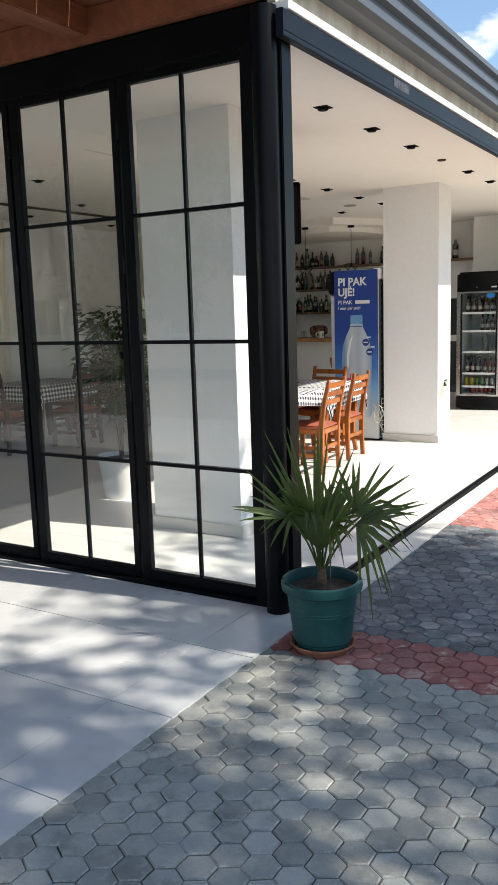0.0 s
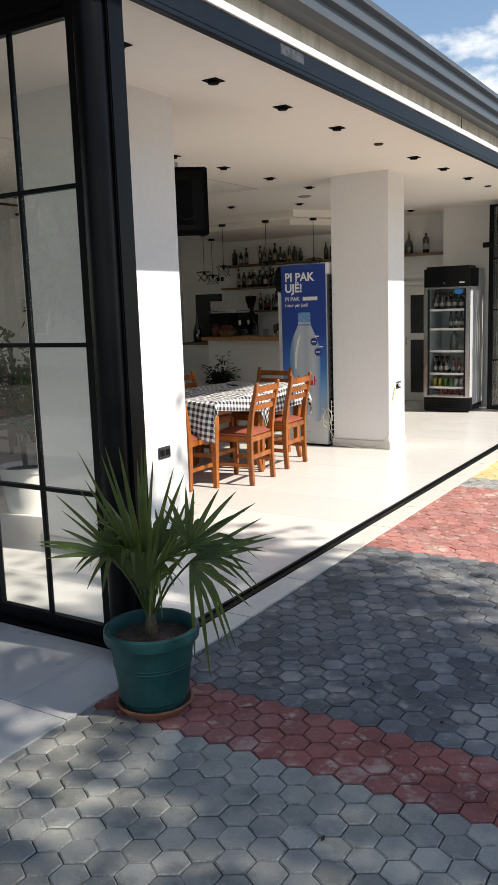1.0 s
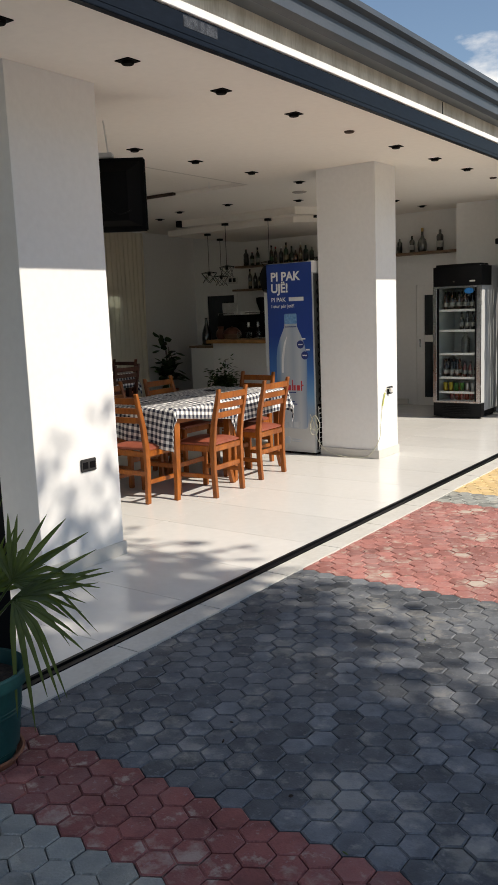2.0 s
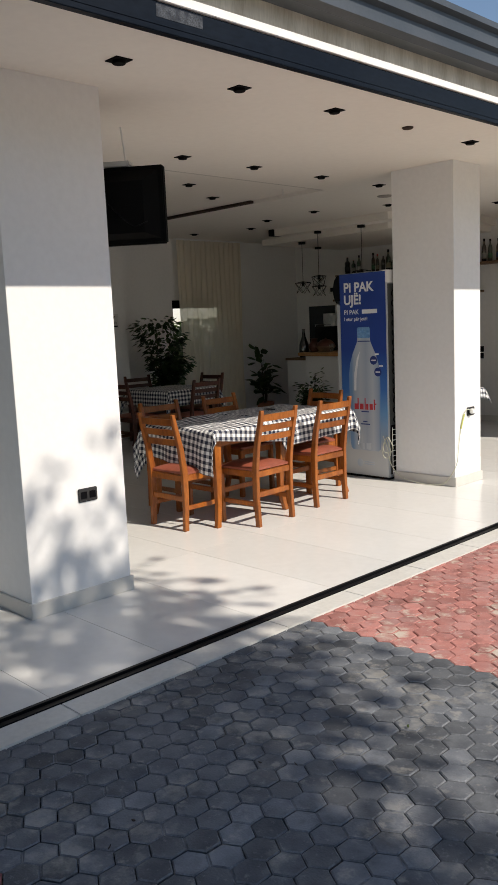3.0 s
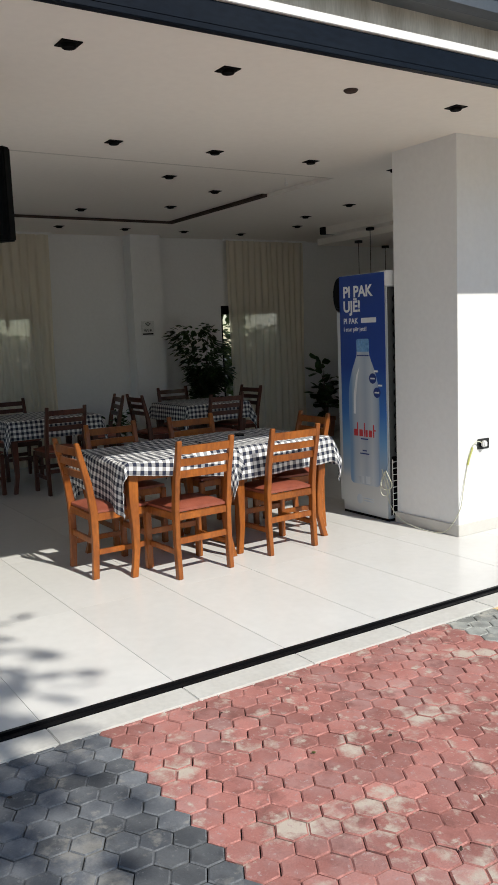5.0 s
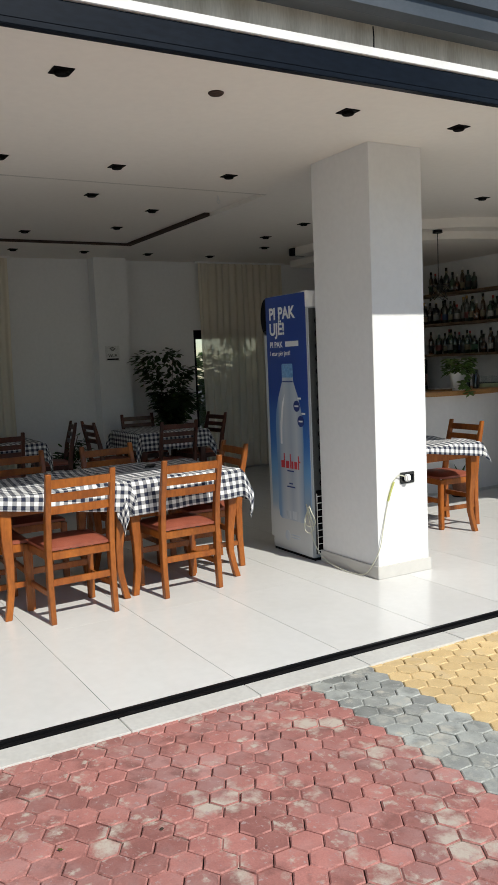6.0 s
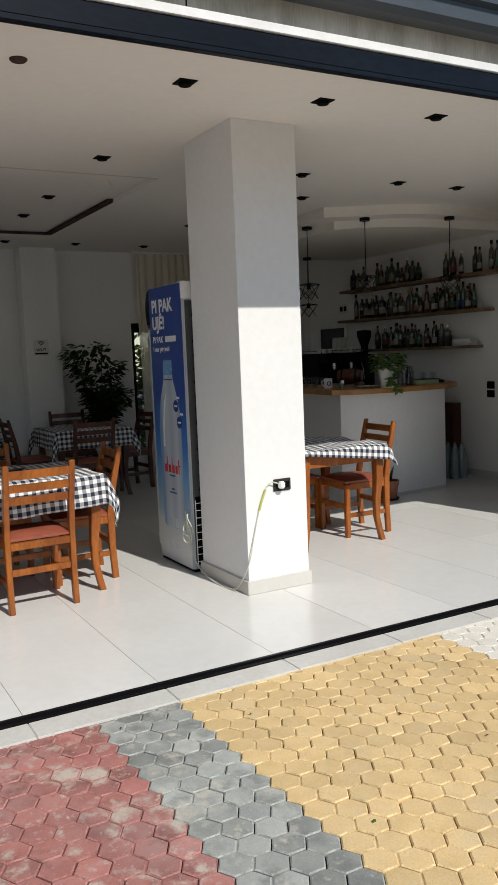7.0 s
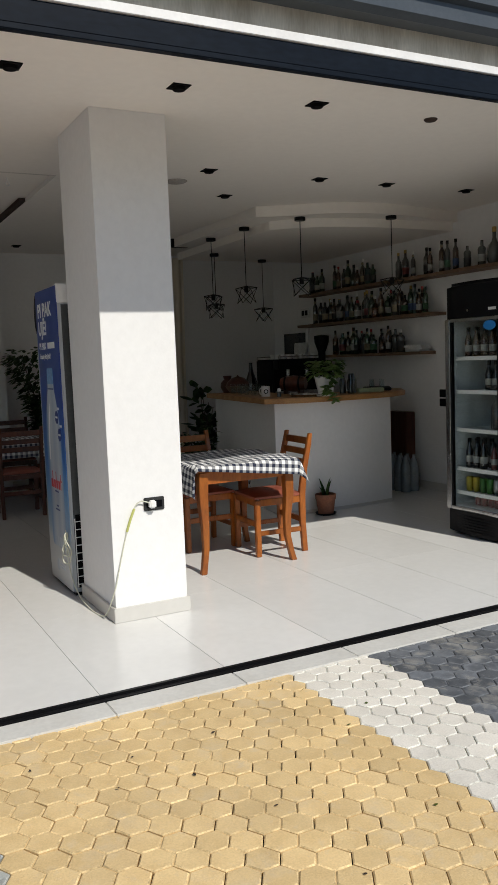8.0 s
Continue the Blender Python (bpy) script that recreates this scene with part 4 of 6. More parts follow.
# ---- television on the south column ----
tv = thing("television", "black television on a wall bracket, seen from behind", "television", (-3.216, 4.995, 2.02), 37)
bm2 = boxes((-0.37, 0.0, 0, 0.37, 0.06, 0.455), bevel=0.008)
part("bezel", bm2, M_MATT, tv)
bm3 = bmesh.new()
a = [bm3.verts.new(p) for p in ((-0.34, 0.0, 0.03), (0.34, 0.0, 0.03), (0.34, 0.0, 0.43), (-0.34, 0.0, 0.43))]
b = [bm3.verts.new(p) for p in ((-0.26, -0.07, 0.06), (0.26, -0.07, 0.06), (0.26, -0.07, 0.36), (-0.26, -0.07, 0.36))]
bm3.faces.new(b)
for i in range(4):
    bm3.faces.new((a[i], a[(i + 1) % 4], b[(i + 1) % 4], b[i]))
part("rear_housing", bm3, M_MATT, tv)
part("screen", boxes((-0.35, 0.0605, 0.02, 0.35, 0.062, 0.435)), M_DARKGL, tv)
part("bracket_arm", boxes((-0.04, -0.31, 0.20, 0.04, -0.07, 0.26), bevel=0.004), M_BLACK, tv)
part("wall_plate", boxes((-0.06, -0.33, 0.12, 0.06, -0.29, 0.34), bevel=0.004), M_BLACK, tv)
part("rear_cable", tube(smooth_path([(0.0, -0.075, 0.30), (0.1, -0.09, 0.18), (0.2, -0.085, 0.10), (0.28, -0.08, 0.12)]), 0.004, 6), M_FRAME, tv)
ro = thing("router", "white wireless router with two antennas on top of the television", "router", (-3.17, 5.055, 2.477), 37)
part("case", boxes((-0.12, -0.04, 0, 0.10, 0.04, 0.03), bevel=0.006), M_FSIDE, ro)
for x, tilt in ((-0.09, -0.03), (0.07, -0.02)):
    part("antenna", tube([(x, 0, 0.03), (x + tilt, 0, 0.23)], 0.006, 8), M_WHITE, ro)

# ---- lights in the ceiling ----
def downlight(x, y, z=CEIL):
    d = thing("downlight", "square black recessed ceiling spotlight, switched off", "ceiling light", (x, y, z), 0, "ceiling spotlights")
    part("plate", boxes((-0.049, -0.049, -0.005, 0.049, 0.049, 0), bevel=0.001), M_MATT, d)
    part("lamp_head", lathe([(0.0, -0.020), (0.031, -0.020), (0.035, -0.014), (0.035, -0.005)], 18), M_MATT, d)
    return d


dl0 = downlight(-2.41, 3.74)
T = CEIL + 0.035
for y in (4.57, 5.385, 6.21, 7.82, 8.645, 9.455):
    copy_thing(dl0, pose(-2.41, y, CEIL))
for y in (6.3, 7.08, 7.94, 8.81, 9.54, 10.48, 11.12, 11.96):
    copy_thing(dl0, pose(-4.0, y, CEIL))
for x, y, z in ((-5.08, 7.28, T), (-5.56, 8.01, T), (-6.93, 7.23, T), (-6.49, 8.03, T), (-7.93, 7.36, CEIL), (-7.94, 8.18, CEIL), (-7.97, 8.99, CEIL), (-8.0, 9.85, CEIL), (-6.44, 9.73, CEIL), (-5.59, 9.66, CEIL), (-7.15, 10.14, CEIL), (-4.79, 10.05, CEIL), (-6.0, 5.6, T), (-4.0, 5.4, CEIL)):
    copy_thing(dl0, pose(x, y, z))
for x, y, r in ((-2.41, 7.0, 0.04), (-2.42, 10.25, 0.04), (-4.4, 9.45, 0.085)):
    solid("ceiling_disc", lathe([(0.0, -0.012), (r * 0.8, -0.012), (r, -0.004), (r, 0)], 24), M_GAPGREY if r > 0.05 else M_GAP, "flat grey round ceiling speaker", "ceiling speaker", (x, y, CEIL))


def pendant(x, y, z, drop, rz=0.0):
    """Pendant: canopy, cord, lamp holder, bulb and a cage of crossed black bars."""
    p = thing("pendant_lamp", "black wire cage pendant lamp with a clear bulb above the bar", "pendant lamp", (x, y, z), rz, "pendant lamps above the bar")
    part("canopy", cyl(bmesh.new(), 0, 0, -0.03, 0, 0.05, seg=20), M_BLACK, p)
    part("cord", tube([(0, 0, -0.03), (0, 0, -drop)], 0.004, 6), M_BLACK, p)
    part("lamp_holder", cyl(bmesh.new(), 0, 0, -drop - 0.06, -drop, 0.02, seg=14), M_BLACK, p)
    part("bulb", lathe([(0.0, -drop - 0.165), (0.018, -drop - 0.155), (0.028, -drop - 0.13), (0.024, -drop - 0.095), (0.014, -drop - 0.06)], 14), M_FGLASS, p)
    w, h, zt = 0.115, 0.145, -drop - 0.02
    tri = [(w * math.cos(a), w * math.sin(a)) for a in (0, math.pi / 2, math.pi, 3 * math.pi / 2)]
    for i in range(4):
        a, b = tri[i], tri[(i + 1) % 4]
        for s, e in (((*a, zt), (*b, zt)), ((*a, zt), (b[0] * 0.85, b[1] * 0.85, zt - h)), ((*b, zt), (a[0] * 0.85, a[1] * 0.85, zt - h)), ((*a, zt), (0, 0, -drop))):
            part("cage_bar", tube([s, e], 0.0035, 5), M_BLACK, p)
    return p


for x, y, d, r in ((-6.40, 10.66, 0.58, 10), (-5.68, 10.68, 0.56, 40), (-5.05, 10.93, 0.54, 20), (-4.76, 11.74, 0.56, 70)):
    pendant(x, y, ZU, d, r)
for x, y, d, r in ((-6.95, 10.95, 0.55, 30), (-7.36, 11.78, 0.57, 55)):
    pendant(x, y, ZL, d, r)
solid("ceiling_speaker_box", boxes((-0.09, -0.05, -0.092, 0.0, 0.16, -0.002), bevel=0.006), M_BLACK, "small black box fixed at the end of the plaster soffit", "speaker", (-7.082, 10.55, CEIL))
hook = thing("ceiling_hook", "short bare wire loop hanging from the ceiling", "hook", (-4.79, 8.27, CEIL + 0.035))
part("wire", tube(smooth_path([(0, 0, 0), (0, 0.004, -0.03), (0.0, 0.018, -0.05), (0, 0.004, -0.066), (0, -0.012, -0.05), (0, 0.0, -0.034)], 4), 0.003, 6), M_WHITE, hook)


# ---- bar ----
bar = thing("bar_counter", "white plastered bar with a curved varnished wooden top", "bar counter")
front = [(-5.11, 10.63), (-5.0, 10.82), (-4.95, 11.05), (-4.945, 11.35), (-4.96, 11.62), (-5.0, 11.87)]
part("front_panel", prism(front + [(-5.14, 11.87), (-5.10, 11.4), (-5.10, 11.1), (-5.20, 10.76)], 0.0, 1.035), M_WALL, bar)
part("side_panel", prism([(-5.11, 10.63), (-5.20, 10.76), (-6.84, 10.97), (-6.86, 10.85)], 0.0, 1.035), M_WALL, bar)
top = [(-6.94, 10.78), (-5.06, 10.50), (-4.90, 10.76), (-4.86, 11.08), (-4.86, 11.45), (-4.92, 11.85), (-5.12, 12.15), (-5.45, 12.36), (-5.75, 12.38), (-5.62, 11.95), (-5.48, 11.5), (-5.5, 11.25), (-5.7, 11.14), (-6.88, 11.33)]
bm = prism(top, 1.035, 1.085)
bmesh.ops.bevel(bm, geom=[e for e in bm.edges if abs(e.verts[0].co.z - e.verts[1].co.z) < 1e-4], offset=0.006, segments=2, affect="EDGES")
part("worktop", bm, M_COUNTER, bar, "varnished orange-brown wooden top")
part("plinth", prism([(x + 0.006, y - 0.004) for x, y in front] + [(-5.0, 11.88), (-5.1, 11.4), (-5.2, 10.7)], 0.0, 0.03), M_SKIRT, bar)
CT = 1.085
back = thing("back_bar", "dark wooden back bar cabinet along the wall", "cabinet", (0, 0, 0))
part("body", boxes((-8.0, 12.06, 0, -6.2, 12.6, 0.93), bevel=0.004), M_DKWOOD, back)
part("side_body", boxes((-7.85, 11.52, 0, -6.83, 12.055, 0.93), bevel=0.004), M_WALL, back, "white plastered side block")
part("worktop", boxes((-8.02, 12.02, 0.93, -6.18, 12.605, 0.965), (-7.87, 11.50, 0.93, -6.80, 12.018, 0.965), bevel=0.004), M_SHELF, back)


def shelf(x0, x1, z, dp=0.22):
    s = thing("wall_shelf", "dark rustic wooden wall shelf full of bottles", "shelf", (x0, YN - dp, z), 0, "bottle shelves")
    bm = bmesh.new()
    n = 24
    lo, hi = [], []
    rnd = random.Random(int(z * 100))
    for i in range(n + 1):
        y = 0.012 * math.sin(i * 0.9) + rnd.uniform(-0.006, 0.006)
        hi.append(bm.verts.new(((x1 - x0) * i / n, y, 0)))
        lo.append(bm.verts.new(((x1 - x0) * i / n, y + rnd.uniform(-0.004, 0.008), -0.032)))
    bh = [bm.verts.new((v.co.x, dp, 0)) for v in hi]
    bl = [bm.verts.new((v.co.x, dp, -0.032)) for v in lo]
    for i in range(n):
        bm.faces.new((hi[i], hi[i + 1], bh[i + 1], bh[i]))
        bm.faces.new((lo[i], lo[i + 1], hi[i + 1], hi[i]))
        bm.faces.new((bl[i], bl[i + 1], lo[i + 1], lo[i]))
    bm.faces.new((lo[0], hi[0], bh[0], bl[0]))
    bm.faces.new((hi[n], lo[n], bl[n], bh[n]))
    part("board", bm, M_SHELF, s, smooth=30)
    return s


SH = [(-7.55, -3.62, 2.235), (-7.62, -5.03, 1.855), (-7.05, -5.20, 1.465)]
for r in SH:
    shelf(*r)


def bottle_glass(name, colour, rough=0.08):
    return material(name, colour, rough, second=tuple(c * 0.7 for c in colour), scale=14, amount=0.6, grain=30, grain_amount=0.1, spec=0.9, coat=0.8, rough_vary=0.03)


GL = [bottle_glass("brown_bottle", (0.05, 0.018, 0.006)), bottle_glass("green_bottle", (0.012, 0.045, 0.018)), bottle_glass("clear_bottle", (0.075, 0.078, 0.070)),
      bottle_glass("amber_bottle", (0.085, 0.030, 0.009)), bottle_glass("black_bottle", (0.008, 0.008, 0.009)), bottle_glass("aqua_bottle", (0.03, 0.062, 0.06)), bottle_glass("red_bottle", (0.13, 0.022, 0.018))]
LB = [material("white_label", (0.36, 0.36, 0.34), 0.7), material("cream_label", (0.28, 0.24, 0.16), 0.7), material("black_label", (0.02, 0.02, 0.02), 0.6), material("red_label", (0.15, 0.025, 0.025), 0.6), material("blue_label", (0.03, 0.06, 0.14), 0.6), material("green_label", (0.03, 0.10, 0.045), 0.6)]
CP = [M_BLACK, material("gold_cap", (0.45, 0.3, 0.1), 0.35, 0.8), material("red_cap", (0.35, 0.03, 0.03), 0.4), M_WHITE]
SHAPES = {
    "tall": ([(0.0, 0), (0.034, 0), (0.038, 0.006), (0.038, 0.180), (0.034, 0.203), (0.019, 0.226), (0.0145, 0.240), (0.0135, 0.305)], 0.305, 0.0385),
    "square": ([(0.0, 0), (0.042, 0), (0.047, 0.006), (0.047, 0.150), (0.042, 0.170), (0.017, 0.186), (0.0145, 0.195), (0.0145, 0.235)], 0.235, 0.0475),
    "slim": ([(0.0, 0), (0.029, 0), (0.032, 0.006), (0.031, 0.200), (0.026, 0.225), (0.013, 0.250), (0.0125, 0.315)], 0.315, 0.0322),
    "round": ([(0.0, 0), (0.040, 0), (0.052, 0.03), (0.055, 0.080), (0.044, 0.130), (0.020, 0.160), (0.014, 0.185), (0.0135, 0.25)], 0.25, 0.0),
    "stout": ([(0.0, 0), (0.038, 0), (0.043, 0.006), (0.041, 0.10), (0.044, 0.175), (0.036, 0.195), (0.018, 0.208), (0.016, 0.255)], 0.255, 0.0445),
    "beer": ([(0.0, 0), (0.028, 0), (0.030, 0.006), (0.030, 0.125), (0.022, 0.155), (0.0125, 0.18), (0.0125, 0.225)], 0.225, 0.0305),
}
BODY = {(k, i): mesh_of("glass_body", lathe(v[0], 12), GL[i], 45) for k, v in SHAPES.items() for i in range(len(GL))}
CAPM = {(k, i): mesh_of("cap", lathe([(0.0155, v[1] - 0.028), (0.0155, v[1] + 0.008), (0.0, v[1] + 0.010)], 10), CP[i], 45) for k, v in SHAPES.items() for i in range(len(CP))}
LABM = {(k, i): mesh_of("label", lathe([(v[2], 0.045), (v[2], 0.045 + (0.05 if k == "beer" else 0.075))], 12), LB[i], 60) for k, v in SHAPES.items() if v[2] for i in range(len(LB))}
NAMES = ["brown", "dark green", "clear", "amber", "black", "pale aqua", "red"]
NECKM = {k: mesh_of("neck_band", lathe([(0.0165, v[1] - 0.06), (0.0165, v[1] - 0.035)], 10), LB[1], 60) for k, v in SHAPES.items()}


def bottle(x, y, z, kind, g, c, lb, scale=1.0, where="standing on a shelf", group="bottles behind the bar", rz=0.0, slim=1.0):
    b = thing("bottle", "%s glass bottle with label %s" % (NAMES[g], where), "bottle", (x, y, z), rz, group)
    b.scale = (scale * slim, scale * slim, scale)
    part("glass_body", BODY[kind, g], None, b)
    part("cap", CAPM[kind, c], None, b)
    if (kind, lb) in LABM:
        part("label", LABM[kind, lb], None, b)
    if lb in (0, 1) and kind in ("tall", "slim", "stout"):
        part("neck_band", NECKM[kind], None, b)
    return b


rnd = random.Random(21)
kinds = ["tall", "square", "slim", "tall", "stout", "tall", "round", "slim", "stout"]


def bottle_row(places, z, y=YN - 0.11):
    for x in places:
        bottle(x + rnd.uniform(-0.008, 0.008), y + rnd.uniform(-0.03, 0.02), z, rnd.choice(kinds), rnd.choice([0, 0, 1, 1, 2, 3, 4, 4, 2, 5, 2, 0, 4, 6]), rnd.choice([0, 0, 0, 3, 1, 0, 2]), rnd.choice([0, 1, 2, 2, 4, 0, 3, 0, 5, 1]), rnd.uniform(0.80, 1.02), rz=rnd.uniform(0, 360), slim=1.0)


bottle_row((-7.38, -7.25, -7.13, -6.87, -6.79, -6.68, -6.58, -6.48, -6.40, -6.31, -6.21, -6.10, -5.64, -5.54, -5.40, -5.20, -5.11, -4.98, -4.87, -4.75, -4.60), 2.235)
for x, k, g, c, lb, sc in ((-4.40, "stout", 2, 0, 0, 0.9), (-4.24, "round", 2, 1, 1, 1.3), (-3.97, "stout", 4, 3, 0, 1.15)):
    bottle(x, YN - 0.11, 2.235, k, g, c, lb, sc)
bottle_row((-7.29, -7.20, -7.09, -7.0, -6.89, -6.78, -6.62, -6.50, -6.38, -6.25, -6.14, -6.06, -5.96, -5.86, -5.77, -5.69, -5.61, -5.53, -5.45, -5.37, -5.29, -5.21), 1.855)
bottle_row((-6.88, -6.76, -6.65, -6.55, -6.45, -6.33, -6.22, -6.10, -5.98, -5.85, -5.75, -5.64), 1.465)
bottle_row([-7.05 + 0.17 * k for k in range(11)], 1.855, YN - 0.05)
bottle_row([-6.82 + 0.19 * k for k in range(6)], 1.465, YN - 0.05)
for i, (dx, h) in enumerate(((0, 0.03), (0.02, 0.055), (-0.01, 0.075))):
    solid("paper_box", boxes((-0.12, -0.07, 0, 0.12, 0.07, 0.022), bevel=0.003), M_PAPER, "small white box of papers on a shelf", "box", (-5.36 + dx, YN - 0.11, 1.465 + h - 0.03), 4 * i)

# coffee machine and what stands on the back bar
cmx = thing("coffee_machine", "black two-group espresso machine with cups on top", "coffee machine", (-7.09, 11.95, 0.965), 90)
cmx.scale = (0.75, 1.0, 1.0)
part("body", boxes((-0.38, -0.12, 0.06, 0.38, 0.30, 0.47), bevel=0.015), M_BLACK, cmx)
part("drip_tray", boxes((-0.36, -0.28, 0.03, 0.36, -0.12, 0.10), bevel=0.006), M_CHROME, cmx)
part("hood", boxes((-0.38, -0.26, 0.35, 0.38, -0.12, 0.47), bevel=0.015), M_BLACK, cmx)
for x in (-0.3, 0.3):
    part("foot", cyl(bmesh.new(), x, 0.0, 0, 0.06, 0.025, seg=12), M_BLACK, cmx)
for x in (-0.17, 0.17):
    part("group_head", cyl(bmesh.new(), x, -0.19, 0.27, 0.35, 0.035, seg=16), M_CHROME, cmx)
    part("portafilter", boxes((x - 0.015, -0.36, 0.255, x + 0.015, -0.19, 0.28), bevel=0.006), M_BLACK, cmx)
part("steam_wand", tube([(0.33, -0.24, 0.35), (0.34, -0.28, 0.25), (0.34, -0.29, 0.13)], 0.005, 6), M_CHROME, cmx)
for y0, y1 in ((-0.25, -0.24), (0.28, 0.29)):
    part("cup_rail", boxes((-0.37, y0, 0.495, 0.37, y1, 0.505)), M_CHROME, cmx)
    for x in (-0.365, 0.365):
        part("rail_post", boxes((x - 0.005, y0, 0.468, x + 0.005, y1, 0.4955)), M_CHROME, cmx)
CUP = mesh_of("cup", lathe([(0.0, 0), (0.024, 0), (0.034, 0.055), (0.031, 0.055), (0.022, 0.006), (0.0, 0.005)], 14), M_WHITE, 40)
for i in range(12):
    c = new("cup", CUP)
    c.matrix_basis = pose(-6.95 - 0.11 * (i // 7), 11.72 + 0.078 * (i % 7), 1.4355)
    tagged(c, "white espresso cup on top of the coffee machine", "cup", "espresso cups")
gr = thing("coffee_grinder", "black coffee grinder with a funnel hopper", "coffee grinder", (-7.0, 12.37, 0.965))
part("body", boxes((-0.08, -0.1, 0, 0.08, 0.1, 0.44), bevel=0.015), M_BLACK, gr)
part("hopper", lathe([(0.045, 0.44), (0.045, 0.54), (0.088, 0.66), (0.092, 0.735), (0.0, 0.75)], 20), M_BLACK, gr)
vs = solid("decanter", lathe([(0.0, 0), (0.07, 0), (0.085, 0.08), (0.075, 0.2), (0.03, 0.33), (0.02, 0.42), (0.024, 0.44)], 18), GL[4], "tall dark pear-shaped glass decanter", "decanter", (-7.68, 11.74, 0.965))
brl = thing("wine_barrel", "small brown wooden barrel lying on the bar", "barrel", (-5.75, 11.22, CT), 40)
bb = lathe([(0.0, -0.13), (0.062, -0.13), (0.080, -0.05), (0.084, 0.0), (0.080, 0.05), (0.062, 0.13), (0.0, 0.13)], 20)
bmesh.ops.rotate(bb, verts=bb.verts[:], matrix=Euler((0, radians(90), 0)).to_matrix())
part("barrel_body", bb, M_DKWOOD, brl).location = (0, 0, 0.10)
for x in (-0.075, 0.075):
    h = lathe([(0.0765, -0.01), (0.0795, -0.01), (0.0795, 0.01), (0.0765, 0.01)], 20)
    bmesh.ops.rotate(h, verts=h.verts[:], matrix=Euler((0, radians(90), 0)).to_matrix())
    part("hoop", h, M_BLACK, brl).location = (x, 0, 0.10)
part("cradle", boxes((-0.09, -0.06, 0, -0.06, 0.06, 0.035), (0.06, -0.06, 0, 0.09, 0.06, 0.035)), M_DKWOOD, brl)
mg = thing("mug", "white mug with a dark ring print standing on the bar", "mug", (-5.47, 10.74, CT), 20)
part("body", lathe([(0.0, 0), (0.040, 0), (0.043, 0.006), (0.043, 0.10), (0.039, 0.10), (0.038, 0.01), (0.0, 0.008)], 22), M_WHITE, mg)
part("handle", tube(smooth_path([(-0.042, 0, 0.082), (-0.072, 0, 0.075), (-0.078, 0, 0.05), (-0.068, 0, 0.025), (-0.042, 0, 0.02)], 4), 0.006, 8), M_WHITE, mg)
rg = lathe([(0.014, 0), (0.022, 0), (0.022, 0.0015), (0.014, 0.0015)], 18)
bmesh.ops.rotate(rg, verts=rg.verts[:], matrix=Euler((radians(90), 0, radians(45))).to_matrix())
part("ring_print", rg, M_BLACK, mg).location = (0.031, -0.031, 0.05)
ss = thing("salt_shaker", "small glass shaker with a white lid on the bar", "shaker", (-5.28, 10.78, CT))
part("jar", cyl(bmesh.new(), 0, 0, 0, 0.05, 0.02, 0.017, 14), GL[2], ss)
part("lid", lathe([(0.019, 0.05), (0.019, 0.07), (0.010, 0.082), (0, 0.083)], 14), M_WHITE, ss)
tr = lathe([(0.0, 0.004), (0.15, 0.004), (0.165, 0.02), (0.17, 0.02), (0.155, 0), (0.0, 0)], 28)
solid("tray", tr, M_CHROME, "round steel tray lying on the bar", "tray", (-5.10, 10.98, CT))
GLS = mesh_of("drinking_glass", lathe([(0.0, 0), (0.025, 0), (0.034, 0.11), (0.032, 0.11), (0.023, 0.008), (0, 0.007)], 14), M_FGLASS, 40)
for i in range(9):
    g = new("drinking_glass", GLS)
    g.matrix_basis = pose(-6.35 + 0.1 * i + 0.02 * (i % 2), 10.83 - 0.012 * i + 0.06 * (i % 2), CT)
    tagged(g, "clear drinking glass standing on the bar", "glass", "glasses on the bar")
for i, (x, y) in enumerate(((-5.17, 11.43), (-5.08, 11.46), (-5.13, 11.53))):
    g = solid("syrup_bottle", lathe([(0.0, 0), (0.03, 0), (0.032, 0.12), (0.02, 0.15), (0.018, 0.19), (0.0, 0.192)], 14), GL[(2, 4, 2)[i]], "small bar bottle with a dark cap on the counter", "bottle", (x, y, CT), 0, "small bottles on the counter")
rk = thing("glass_rack", "dark dish rack with upturned glasses on the bar", "rack", (-5.42, 12.02, CT), -35)
part("tray", boxes((-0.24, -0.14, 0, 0.24, 0.14, 0.03), bevel=0.006), M_BLACK, rk)
for i in range(8):
    part("glass", cyl(bmesh.new(), -0.19 + 0.054 * i, -0.05 + 0.1 * (i % 2), 0.03, 0.11, 0.026, 0.021, 12), M_FGLASS, rk)
solid("cutting_board", boxes((-0.13, -0.05, 0, 0.13, 0.05, 0.04), bevel=0.008), material("pale_green_plastic", (0.5, 0.58, 0.36), 0.5), "pale green box lying on the bar", "box", (-5.12, 11.72, CT), 75)
bk = thing("fruit_basket", "brown woven basket with a domed lid on the bar", "basket", (-6.62, 11.02, CT))
part("bowl", lathe([(0.0, 0), (0.09, 0), (0.14, 0.07), (0.14, 0.08), (0.0, 0.08)], 20), M_SHELF, bk)
part("lid", lathe([(0.135, 0.08), (0.12, 0.12), (0.07, 0.165), (0.015, 0.18), (0.0, 0.2)], 20), M_DKWOOD, bk)
solid("clay_jug", lathe([(0.0, 0), (0.05, 0), (0.08, 0.06), (0.075, 0.11), (0.04, 0.15), (0.05, 0.19), (0.0, 0.18)], 16), M_DKWOOD, "small dark clay jug on the bar", "jug", (-6.80, 10.98, CT))
solid("drawer_box", boxes((-0.16, -0.06, 0, 0.16, 0.06, 0.82), bevel=0.006), M_DKWOOD, "brown wooden crate standing behind the bar", "crate", (-5.69, 12.54, 0))
